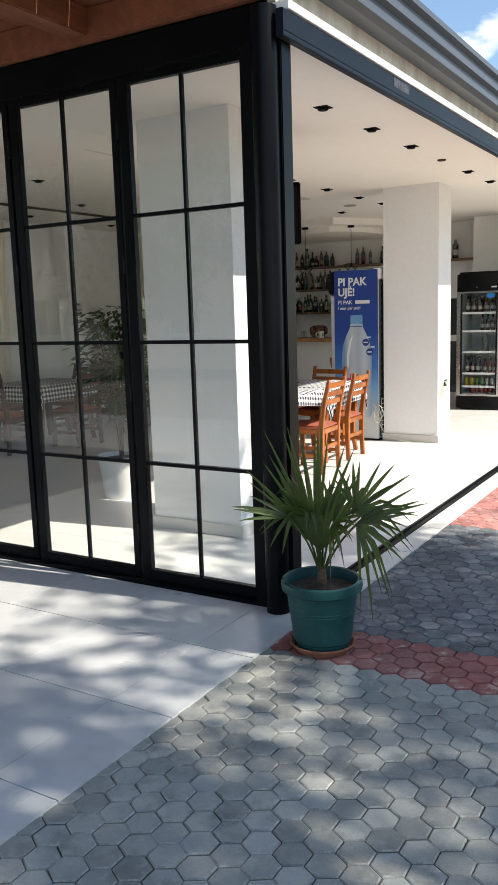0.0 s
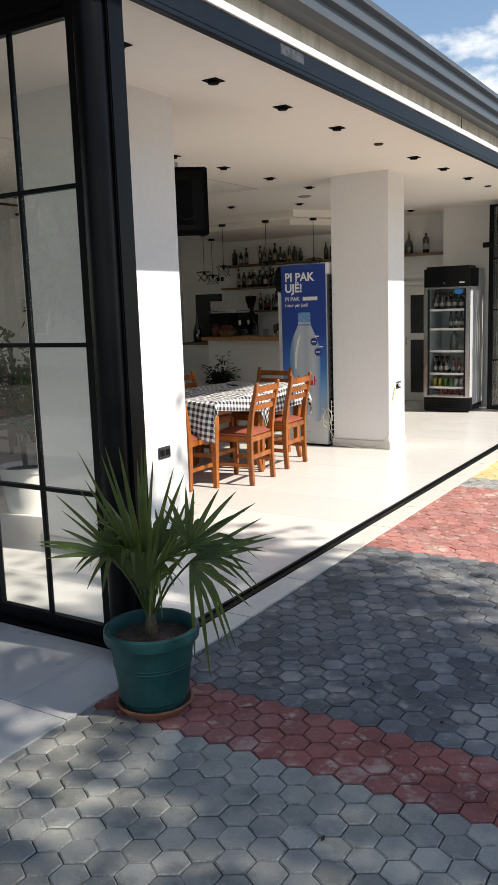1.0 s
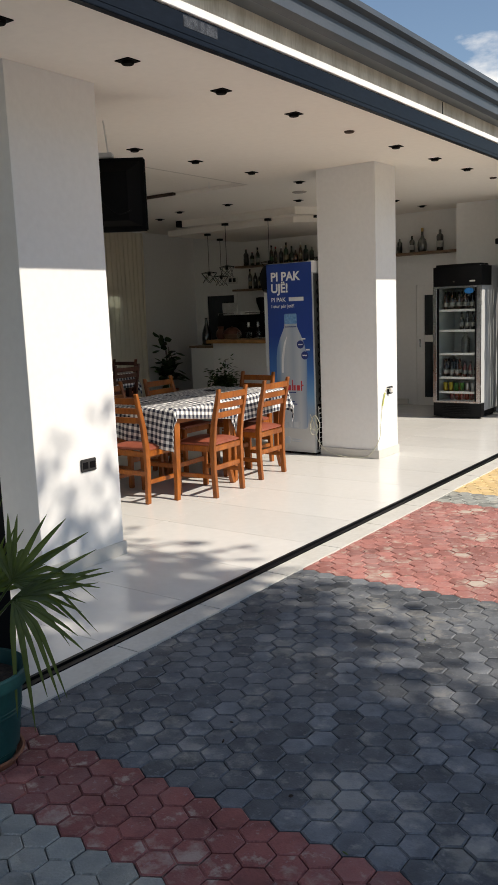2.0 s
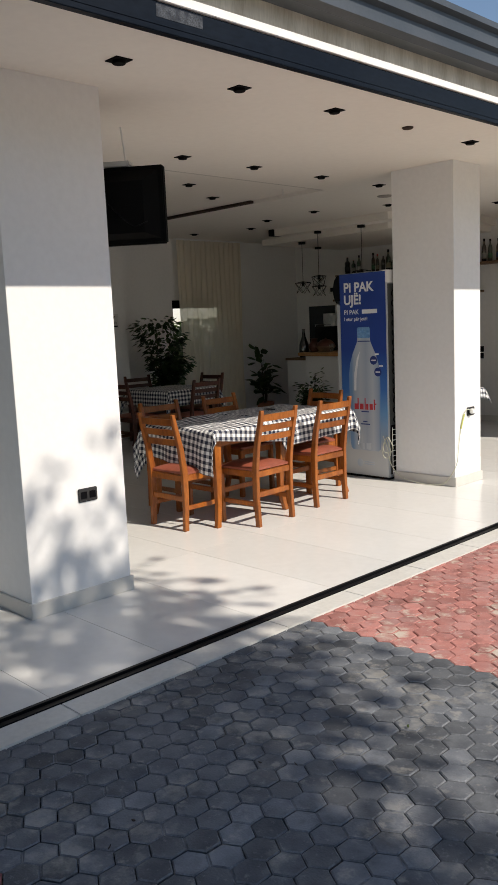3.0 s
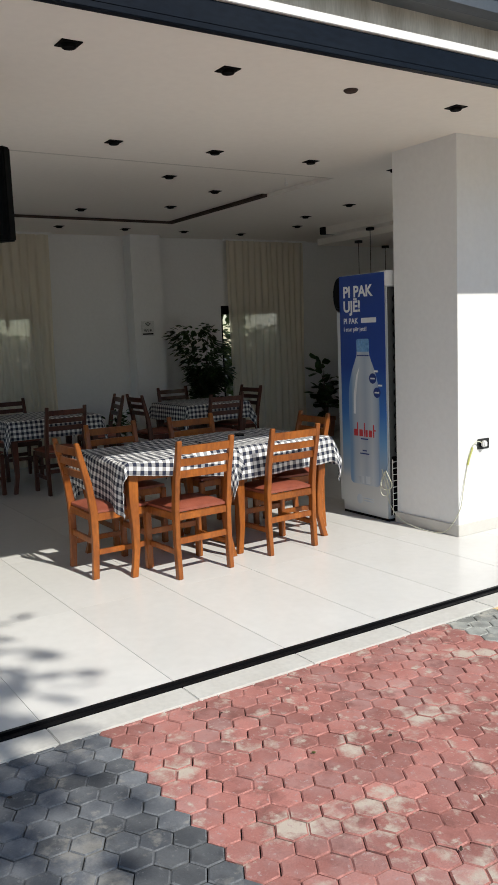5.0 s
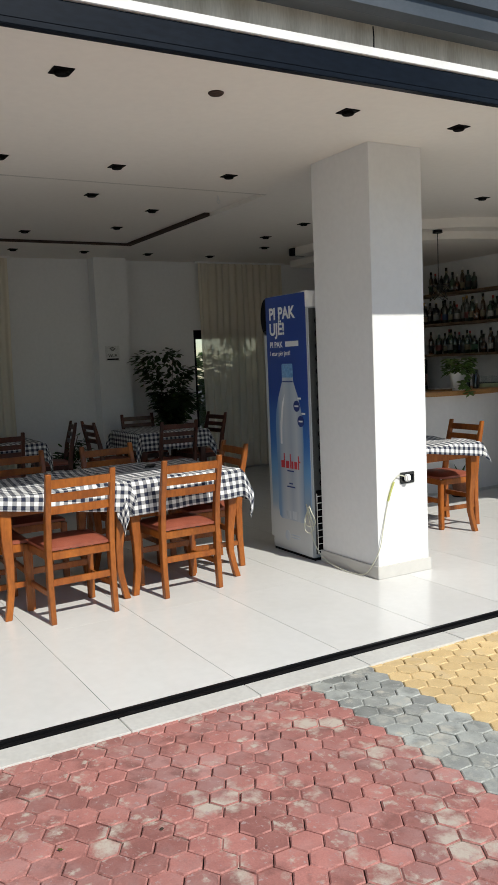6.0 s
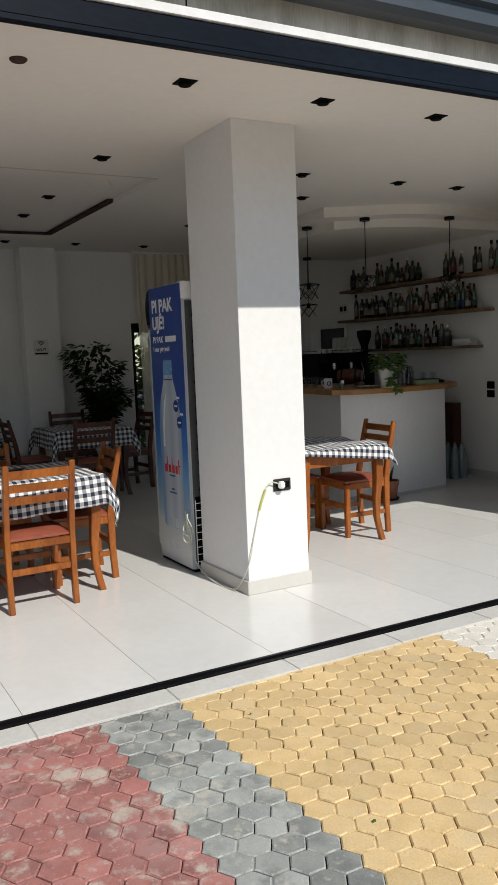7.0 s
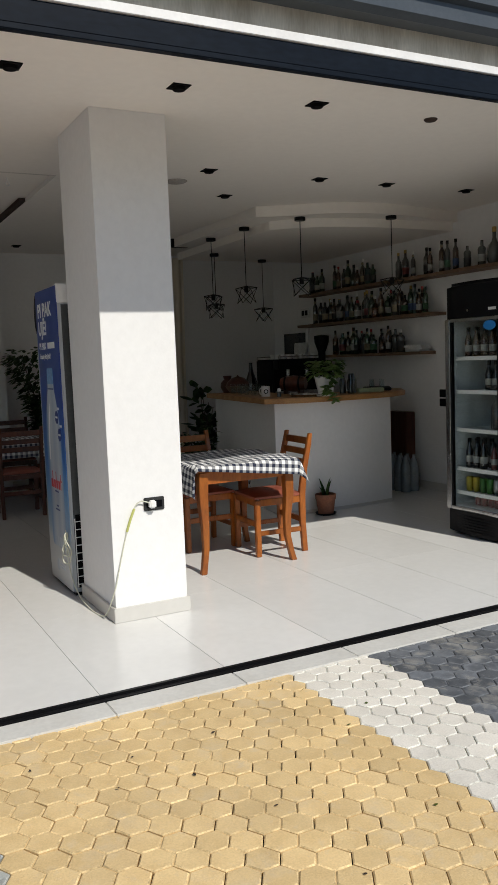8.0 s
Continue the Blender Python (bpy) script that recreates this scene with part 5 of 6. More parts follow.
w = thing("water_pack", "shrink-wrapped pack of clear water bottles on the floor", "bottle pack", (-5.50, 12.36, 0))
WBOT = mesh_of("water_bottle", lathe([(0.0, 0), (0.042, 0), (0.045, 0.01), (0.043, 0.09), (0.045, 0.13), (0.043, 0.2), (0.03, 0.26), (0.014, 0.29), (0.014, 0.31), (0, 0.312)], 12), bottle_glass("clear_water_plastic", (0.20, 0.235, 0.255)), 40)
w.scale = (1.22, 1.22, 1.25)
for a in range(4):
    for c in range(2):
        part("water_bottle", WBOT, None, w).location = (-0.135 + a * 0.09, -0.045 + (c % 2) * 0.09, (c // 2) * 0.313)
part("film_band", boxes((-0.184, -0.094, 0.10, 0.184, 0.094, 0.17), bevel=0.02), M_FGLASS, w, "clear shrink film")
sw = thing("light_switch", "pair of black wall switches beside the fridge", "switch", (-5.09, YN - 0.010, 0.93))
for z in (0.0, 0.095):
    part("plate", boxes((-0.055, 0, z - 0.04, 0.055, 0.01, z + 0.04), bevel=0.004), M_BLACK, sw)

pic = thing("serving_hatch", "white framed dark serving hatch in the wall behind the bar", "hatch", (-8.02, YN - 0.03, 0.97))
pic["kind"] = "structure"
part("frame", boxes((-0.37, 0, 0, -0.29, 0.03, 0.86), (0.29, 0, 0, 0.35, 0.03, 0.86), (-0.29, 0, 0.80, 0.29, 0.03, 0.86), bevel=0.003), M_WHITE, pic)
part("dark_pane", boxes((-0.29, 0.012, 0, 0.29, 0.03, 0.80)), M_DARKGL, pic)
bm = bmesh.new()
rows = []
for i in range(15):
    t = i / 14
    col = []
    for k in range(9):
        z = 0.30 - 0.30 * k / 8 * (0.75 + 0.25 * math.sin(2.6 * t + 0.4))
        col.append(bm.verts.new((-0.16 + 0.32 * t * (1 - 0.35 * k / 8) + 0.03 * k / 8, -0.012 - 0.014 * (1 + math.sin(t * 17 + k * 0.25)) - 0.01 * math.sin(k * 0.4), z)))
    rows.append(col)
for p, q in zip(rows, rows[1:]):
    for k in range(8):
        bm.faces.new((p[k], q[k], q[k + 1], p[k + 1]))
towel = solid("towel", bm, M_PAPER, "crumpled white towel hanging in front of the hatch", "towel", (-7.80, YN - 0.032, 1.34), smooth=70)
sol = towel.modifiers.new("thickness", "SOLIDIFY")
sol.thickness, sol.offset = 0.004, 0
sg = thing("wall_sign", "small white wall sign with dark unreadable print", "sign", (-7.75, YN - 0.012, 2.02))
part("board", boxes((-0.11, 0, -0.06, 0.11, 0.01, 0.06)), M_PAPER, sg)
for x in (-0.055, 0.03):
    part("print_bar", boxes((x - 0.03, -0.002, -0.03, x + 0.03, 0, 0.035)), M_BLACK, sg)
wf = thing("wifi_sign", "white wireless network sign on the wall column", "sign", (XW + 0.222, 8.62, 1.64))
part("board", boxes((0, -0.09, -0.095, 0.006, 0.09, 0.095)), M_PAPER, wf)
for i, r in enumerate((0.02, 0.036, 0.052)):
    pts = [(0.008, r * math.sin(a), 0.02 + r * math.cos(a)) for a in [-0.8 + k * 0.2 for k in range(9)]]
    part("arc", tube(pts, 0.0045, 5), M_BLACK, wf)
letters("letter", "WI-FI", 0.05, M_BLACK, wf, Matrix.Translation((0.0075, -0.058, -0.045)) @ Euler((radians(90), 0, radians(90))).to_matrix().to_4x4())
part("print_bar", boxes((0.006, -0.075, -0.08, 0.008, 0.075, -0.062)), M_BLACK, wf)

# ---- glass-door fridge at the far end ----
fg = thing("glass_door_fridge", "tall drinks fridge with black header and half-filled shelves", "fridge", (-3.265, 11.34, 0))
part("left_side", boxes((-0.31, 0.04, 0.09, -0.285, 0.68, 1.90), bevel=0.004), M_FSIDE, fg)
part("right_side", boxes((0.285, 0.04, 0.09, 0.31, 0.68, 1.90), bevel=0.004), M_FSIDE, fg)
part("rear_wall", boxes((-0.285, 0.62, 0.09, 0.285, 0.68, 1.90)), M_FIN, fg)
part("top", boxes((-0.31, 0.04, 1.90, 0.31, 0.68, 1.95), bevel=0.006), M_FSIDE, fg)
part("inner_floor", boxes((-0.285, 0.04, 0.20, 0.285, 0.62, 0.23)), M_FIN, fg)
for s in (-1, 1):
    part("liner", boxes((s * 0.27, 0.05, 0.23, s * 0.285, 0.62, 1.70)), M_FIN, fg)
    for k in range(22):
        part("liner_rib", boxes((s * 0.262, 0.07, 0.28 + k * 0.062, s * 0.27, 0.60, 0.30 + k * 0.062)), M_FIN, fg)


def bowed(z0, z1, x0, x1, y, bow, th, n=12):
    """An upright sheet bowed towards the front."""
    pts = [(x0 + (x1 - x0) * i / n, y - bow * (1 - (2 * i / n - 1) ** 2)) for i in range(n + 1)]
    return prism(pts + [(px, py + th) for px, py in pts[::-1]], z0, z1)


bm = bowed(1.70, 1.975, -0.325, 0.325, 0.035, 0.06, 0.34)
bmesh.ops.bevel(bm, geom=[e for e in bm.edges if min(v.co.z for v in e.verts) > 1.9], offset=0.03, segments=3, affect="EDGES", clamp_overlap=True)
part("header", bm, M_BLACK, fg, "curved black header, unlit")
part("header_badge", boxes((0.18, -0.018, 1.745, 0.25, -0.008, 1.765)), M_PAPER, fg)
part("header_lock", cyl(bmesh.new(), 0, 0, -0.01, 0.01, 0.01, seg=10), M_CHROME, fg).matrix_local = pose(-0.02, -0.025, 1.755, 90)
bm = bowed(0.02, 0.20, -0.325, 0.325, 0.035, 0.045, 0.10)
part("base_grille", bm, M_BLACK, fg)
for k in range(6):
    part("grille_slat", bowed(0.045 + k * 0.022, 0.055 + k * 0.022, -0.26, 0.26, 0.025, 0.045, 0.02), M_FRAME, fg)
for x in (-0.26, 0.26):
    part("foot", cyl(bmesh.new(), x, 0.15, 0, 0.03, 0.02, seg=10), M_BLACK, fg)
    part("foot", cyl(bmesh.new(), x, 0.6, 0, 0.09, 0.02, seg=10), M_BLACK, fg)
part("underside", boxes((-0.30, 0.10, 0.03, 0.30, 0.67, 0.09)), M_BLACK, fg)
dr = part("door", boxes((-0.32, 0.0, 0.20, -0.265, 0.035, 1.70), (0.265, 0.0, 0.20, 0.32, 0.035, 1.70), (-0.265, 0.0, 0.20, 0.265, 0.035, 0.225), (-0.265, 0.0, 1.675, 0.265, 0.035, 1.70), bevel=0.006), M_CHROME, fg, "brushed silver door frame")
part("door_gasket", boxes((-0.265, 0.004, 0.225, -0.243, 0.03, 1.675), (0.243, 0.004, 0.225, 0.265, 0.03, 1.675)), M_BLACK, dr)
g = part("door_glass", boxes((-0.243, 0.012, 0.225, 0.243, 0.018, 1.675)), M_FGLASS, dr)
g.visible_shadow = False
stk = lathe([(0.0, 0), (0.036, 0), (0.036, 0.003), (0.0, 0.003)], 20)
for v in stk.verts:
    v.co.x *= 1.75
part("sticker", stk, M_BLUE, dr, "blue oval sticker").matrix_local = pose(0.165, 0.010, 1.635, 90)
FZ = [1.40, 1.14, 0.84, 0.53, 0.34]
for z in FZ:
    part("wire_shelf", boxes((-0.262, 0.06, z - 0.012, 0.262, 0.60, z), bevel=0.002), M_FIN, fg)
    part("shelf_edge", bowed(z - 0.022, z + 0.008, -0.262, 0.262, 0.062, 0.012, 0.012), M_WHITE, fg)
FGX, FGY = -3.265, 11.34
for i in range(5):
    for j in range(2):
        bottle(FGX - 0.19 + i * 0.088, FGY + 0.13 + j * 0.1, 1.40, "beer", 0 if i < 4 else 4, 0, 0, 1.0, "chilled on a fridge shelf", "bottles in the fridge")
for i in range(3):
    bottle(FGX + 0.02 + i * 0.075, FGY + 0.14, 1.14, "beer", 4, 0, 0, 1.0, "chilled on a fridge shelf", "bottles in the fridge")
for i in range(3):
    for j in range(2):
        bottle(FGX - 0.19 + i * 0.078, FGY + 0.13 + j * 0.09, 0.53, "beer", 4, 0, 0, 1.0, "chilled on a fridge shelf", "bottles in the fridge")
for i in range(3):
    bottle(FGX + 0.06 + i * 0.075, FGY + 0.15, 0.53, "beer", 6, 0, 0, 0.9, "chilled on a fridge shelf", "bottles in the fridge")
CANC = [material("yellow_can", (0.38, 0.30, 0.03), 0.3, 0.3), material("green_can", (0.05, 0.17, 0.03), 0.3, 0.3), material("red_can", (0.20, 0.03, 0.03), 0.3, 0.3), material("grey_can", (0.4, 0.4, 0.4), 0.3, 0.6)]
CAN = [mesh_of("can", lathe([(0.0, 0.004), (0.024, 0.0), (0.030, 0.01), (0.030, 0.105), (0.025, 0.115), (0.0, 0.112)], 14), c, 40) for c in CANC]
for i, c in enumerate((0, 0, 1, 1, 3, 3)):
    o = new("drink_can", CAN[c])
    o.matrix_basis = pose(FGX - 0.2 + i * 0.075, FGY + 0.14, 0.34)
    tagged(o, "%s drink can on a fridge shelf" % ("yellow", "green", "red", "grey")[c], "can", "cans in the fridge")
for i in range(5):
    o = new("drink_can", CAN[2])
    o.matrix_basis = pose(FGX - 0.12 + i * 0.068, FGY + 0.16, 0.23)
    tagged(o, "red drink can at the bottom of the fridge", "can", "cans in the fridge")
pw = solid("juice_jug", lathe([(0.0, 0), (0.05, 0), (0.055, 0.02), (0.055, 0.18), (0.02, 0.23), (0.02, 0.26), (0, 0.262)], 14), GL[2], "clear plastic bottle on a fridge shelf", "bottle", (FGX + 0.05, FGY + 0.2, 0.84))

# white inner door with two dark glass panels
dd = thing("door_1", "white inner door with two dark glass panels", "door", (-4.02, YN - 0.05, 0))
dd["kind"] = "structure"
part("leaf", boxes((-0.34, 0, 0.0, -0.22, 0.04, 1.76), (0.22, 0, 0.0, 0.34, 0.04, 1.76), (-0.22, 0, 0.0, 0.22, 0.04, 0.12), (-0.22, 0, 0.94, 0.22, 0.04, 1.04), (-0.22, 0, 1.62, 0.22, 0.04, 1.76), bevel=0.003), M_WALL, dd)
part("glass_panel", boxes((-0.22, 0.015, 0.12, 0.22, 0.02, 0.94)), M_DARKGL, dd)
part("glass_panel", boxes((-0.22, 0.015, 1.04, 0.22, 0.02, 1.62)), M_DARKGL, dd)
part("frame", boxes((-0.41, 0.0, 0, -0.345, 0.05, 1.83), (0.345, 0.0, 0, 0.41, 0.05, 1.83), (-0.345, 0, 1.765, 0.345, 0.05, 1.83), bevel=0.003), M_WALL, dd)
part("lock_plate", boxes((-0.30, -0.006, 0.86, -0.275, 0, 0.98), bevel=0.002), M_CHROME, dd)

# ---- curtains ----
def curtain(y0, y1, folds, z1=2.79):
    c = thing("curtain", "sheer cream curtain hanging in soft folds before a window", "curtain", (XW + 0.10, 0, 0), 0, "sheer curtains")
    bm = bmesh.new()
    n = folds * 10
    prev = None
    for i in range(n + 1):
        t = i / n
        y = y0 + (y1 - y0) * t
        col = []
        for k in range(9):
            z = 0.03 + (z1 - 0.03) * k / 8
            amp = 0.032 * (1 - 0.45 * k / 8)
            col.append(bm.verts.new((amp * math.sin(t * folds * 6.283 + 0.6 * math.sin(t * 23)) + 0.008 * math.sin(k * 0.9 + t * 40), y + 0.012 * math.sin(k * 0.6 + t * 9), z)))
        if prev:
            for k in range(8):
                bm.faces.new((prev[k], col[k], col[k + 1], prev[k + 1]))
        prev = col
    part("cloth", bm, M_SHEER, c, smooth=80)
    part("rail", boxes((-0.02, y0 - 0.05, z1, 0.02, y1 + 0.05, CEIL - 0.001)), M_WHITE, c)
    return c


curtain(9.93, 11.22, 13)
curtain(5.9, 7.42, 15)

# ---- plants ----
def leaves(n, place, length, width, seed, droop=0.5, bm=None):
    """Many folded leaves. place(rnd) gives a point and an outward direction."""
    rnd = random.Random(seed)
    vs, fs = [], []
    for _ in range(n):
        p, d = place(rnd)
        d = (Vector(d) + Vector((rnd.uniform(-.5, .5), rnd.uniform(-.5, .5), rnd.uniform(-.5, .3) - droop))).normalized()
        s = d.cross(Vector((rnd.uniform(-.4, .4), rnd.uniform(-.4, .4), 1))).normalized()
        u = s.cross(d)
        ln, w = length * rnd.uniform(0.7, 1.2), width * rnd.uniform(0.75, 1.15)
        p = Vector(p)
        k = len(vs)
        vs += [p, p + d * ln * 0.35 + s * w * 0.5 - u * w * 0.12, p + d * ln * 0.75 + s * w * 0.36 - u * w * 0.15 - Vector((0, 0, ln * 0.06)), p + d * ln - Vector((0, 0, ln * 0.16)), p + d * ln * 0.75 - s * w * 0.36 - u * w * 0.15 - Vector((0, 0, ln * 0.06)), p + d * ln * 0.35 - s * w * 0.5 - u * w * 0.12, p + d * ln * 0.5 + u * w * 0.04]
        fs += [(k, k + 1, k + 6), (k + 1, k + 2, k + 6), (k + 2, k + 3, k + 6), (k + 3, k + 4, k + 6), (k + 4, k + 5, k + 6), (k + 5, k, k + 6)]
    me = bpy.data.meshes.new("leaves")
    me.from_pydata([tuple(v) for v in vs], [], fs)
    return me


def leafy(name, me, mat, parent, label=""):
    me.materials.append(mat)
    me.polygons.foreach_set("use_smooth", [True] * len(me.polygons))
    return part(name, me, mat, parent, label)


def pot_parts(p, r, h, mat, rim=0.02):
    part("pot", lathe([(0.0, 0), (r * 0.72, 0), (r * 0.75, 0.01), (r * 0.93, h - 0.05), (r, h - 0.045), (r * 1.02, h - 0.005), (r * 0.99, h), (r * 0.92, h - 0.004), (r * 0.9, h - 0.04), (0.0, h - 0.045)], 28), mat, p)
    part("soil", lathe([(0.0, h - 0.028), (r * 0.6, h - 0.032), (r * 0.9, h - 0.04)], 20), M_SOIL, p)


def shrub(name, label, x, y, h, spread, base, nleaf, length, width, mat, pot_r, pot_h, pot_mat, seed, z=0.0):
    p = thing(name, label, "plant", (x, y, z))
    pot_parts(p, pot_r, pot_h, pot_mat)
    rnd = random.Random(seed)
    tips = []
    for i in range(9):
        a = i * 2.4 + rnd.uniform(-.4, .4)
        top = rnd.uniform(base + 0.25 * (h - base), h * 0.97)
        r = spread * rnd.uniform(0.35, 0.95) * (1 - 0.5 * max(0, (top - base) / (h - base) - 0.5))
        pts = [(0.01 * math.cos(a), 0.01 * math.sin(a), pot_h - 0.04), (0.03 * math.cos(a), 0.03 * math.sin(a), base * 0.7 + 0.1), (r * 0.5 * math.cos(a), r * 0.5 * math.sin(a), (base + top) / 2), (r * math.cos(a), r * math.sin(a), top)]
        sp = smooth_path(pts, 4)
        part("stem", tube(sp, 0.010, 5, bmesh.new(), 0.003), M_BARK, p)
        tips += sp[5:]

    def place(r):
        q = r.choice(tips)
        d = Vector((q.x, q.y, 0.1)).normalized() if abs(q.x) + abs(q.y) > 0.01 else Vector((r.uniform(-1, 1), r.uniform(-1, 1), 0.2))
        o = Vector((r.uniform(-1, 1), r.uniform(-1, 1), r.uniform(-.7, .7))) * 0.09
        return q + o, d + o * 6
    leafy("foliage", leaves(nleaf, place, length, width, seed), mat, p)
    return p


shrub("ficus", "tall dark green weeping fig in a pot by the window", -8.05, 9.22, 1.80, 0.44, 0.72, 1700, 0.09, 0.050, M_DKLEAF, 0.16, 0.32, M_TERRA, 4)
shrub("ficus", "weeping fig in a white plastic pot behind the glass doors", -4.46, 4.80, 1.66, 0.44, 0.75, 620, 0.105, 0.046, M_DKLEAF, 0.21, 0.36, M_WHITE, 6)
shrub("rubber_plant", "dark broad-leaved rubber plant in a pot", -8.15, 11.30, 1.22, 0.15, 0.40, 80, 0.20, 0.12, M_DKLEAF, 0.14, 0.28, M_TERRA, 7)
shrub("bushy_plant", "bushy green pot plant on the floor by the bar", -6.35, 10.40, 0.86, 0.20, 0.35, 620, 0.075, 0.045, M_DKLEAF, 0.12, 0.26, M_TERRA, 9)
shrub("bushy_plant", "small green pot plant on the floor between the tables", -7.9, 7.85, 0.75, 0.22, 0.35, 160, 0.09, 0.04, M_DKLEAF, 0.12, 0.26, M_TERRA, 10)
tp = thing("trailing_plant", "trailing light green plant in a white fluted pot on the bar", "plant", (-4.95, 11.09, CT))
tp.scale = (1.15, 1.15, 1.18)
bm = lathe([(0.0, 0.012), (0.055, 0.012), (0.06, 0.03), (0.088, 0.15), (0.083, 0.15), (0.075, 0.12), (0.0, 0.12)], 32)
for v in bm.verts:
    a = math.atan2(v.co.y, v.co.x)
    v.co.x *= 1 + 0.05 * math.cos(8 * a)
    v.co.y *= 1 + 0.05 * math.cos(8 * a)
    if v.co.z > 0.14:
        v.co.z += 0.012 * math.cos(8 * a)
part("pot", bm, M_WHITE, tp)
part("saucer", lathe([(0.0, 0.0), (0.085, 0.0), (0.10, 0.014), (0.092, 0.014), (0.08, 0.006), (0.0, 0.006)], 24), M_WHITE, tp)


def trail(r):
    a = r.uniform(0, 6.283)
    if r.random() < 0.8:
        q = Vector((0.13 * math.cos(a) * r.random() ** 0.5, 0.13 * math.sin(a) * r.random() ** 0.5, 0.15 + 0.13 * r.random()))
    else:
        t = r.random()
        q = Vector((0.09 + 0.05 * t, -0.03 + 0.03 * math.sin(9 * t), 0.17 - 0.20 * t))
    return q, Vector((math.cos(a), math.sin(a), 0.1))


leafy("foliage", leaves(260, trail, 0.060, 0.040, 15, 0.12), M_VARLEAF, tp)
sp_ = thing("snake_plant", "young snake plant in a terracotta plastic pot by the bar", "plant", (-4.83, 10.98, 0))
pot_parts(sp_, 0.095, 0.19, M_TERRA)
part("saucer", lathe([(0.0, 0.0), (0.085, 0.0), (0.10, 0.018), (0.094, 0.018), (0.08, 0.005), (0.0, 0.005)], 24), M_BLACK, sp_)
for i, (a, ln, lean) in enumerate(((0.3, 0.20, 0.25), (1.9, 0.16, 0.5), (3.4, 0.18, 0.35), (5.0, 0.12, 0.6))):
    bm = bmesh.new()
    prev = None
    for k in range(6):
        t = k / 5
        w = 0.022 * (1 - t ** 2.2) + 0.001
        c = Vector((math.cos(a) * (0.015 + lean * ln * t * t), math.sin(a) * (0.015 + lean * ln * t * t), 0.15 + ln * t))
        s = Vector((-math.sin(a), math.cos(a), 0))
        ring = [bm.verts.new(c - s * w), bm.verts.new(c + Vector((math.cos(a), math.sin(a), 0)) * w * 0.3), bm.verts.new(c + s * w)]
        if prev:
            bm.faces.new((prev[0], prev[1], ring[1], ring[0]))
            bm.faces.new((prev[1], prev[2], ring[2], ring[1]))
        prev = ring
    part("leaf", bm, M_DKLEAF, sp_)

# ---- fan palm in the green pot at the corner ----
pm = thing("fan_palm", "young fan palm in a dark green plastic pot on a saucer", "palm", (-1.565, 2.725, PZ))
pm.scale = (0.96, 0.96, 0.92)
part("saucer", lathe([(0.0, 0.0), (0.130, 0.0), (0.153, 0.034), (0.157, 0.034), (0.157, 0.040), (0.148, 0.040), (0.127, 0.010), (0.0, 0.010)], 32), M_TERRA, pm, "worn terracotta coloured plastic saucer")
part("pot", lathe([(0.0, 0.011), (0.118, 0.011), (0.128, 0.03), (0.128, 0.05), (0.140, 0.06), (0.146, 0.12), (0.168, 0.30), (0.176, 0.305), (0.190, 0.312), (0.193, 0.335), (0.190, 0.355), (0.182, 0.362), (0.172, 0.358), (0.164, 0.33), (0.158, 0.30), (0.0, 0.295)], 48), M_POT, pm)
for z in (0.20, 0.215):
    part("pot_groove", lathe([(0.153 + (z - 0.17) * 0.12, z), (0.1552 + (z - 0.17) * 0.12, z + 0.004), (0.154 + (z - 0.17) * 0.12, z + 0.008)], 40), M_POT, pm)
part("soil", lathe([(0.0, 0.325), (0.08, 0.315), (0.159, 0.31)], 24), M_SOIL, pm)
part("trunk", lathe([(0.026, 0.30), (0.027, 0.34), (0.021, 0.38), (0.013, 0.42), (0.0, 0.425)], 12), M_BARK, pm)


def direction(az, el):
    return Vector((math.cos(radians(az)) * math.cos(radians(el)), math.sin(radians(az)) * math.cos(radians(el)), math.sin(radians(el))))


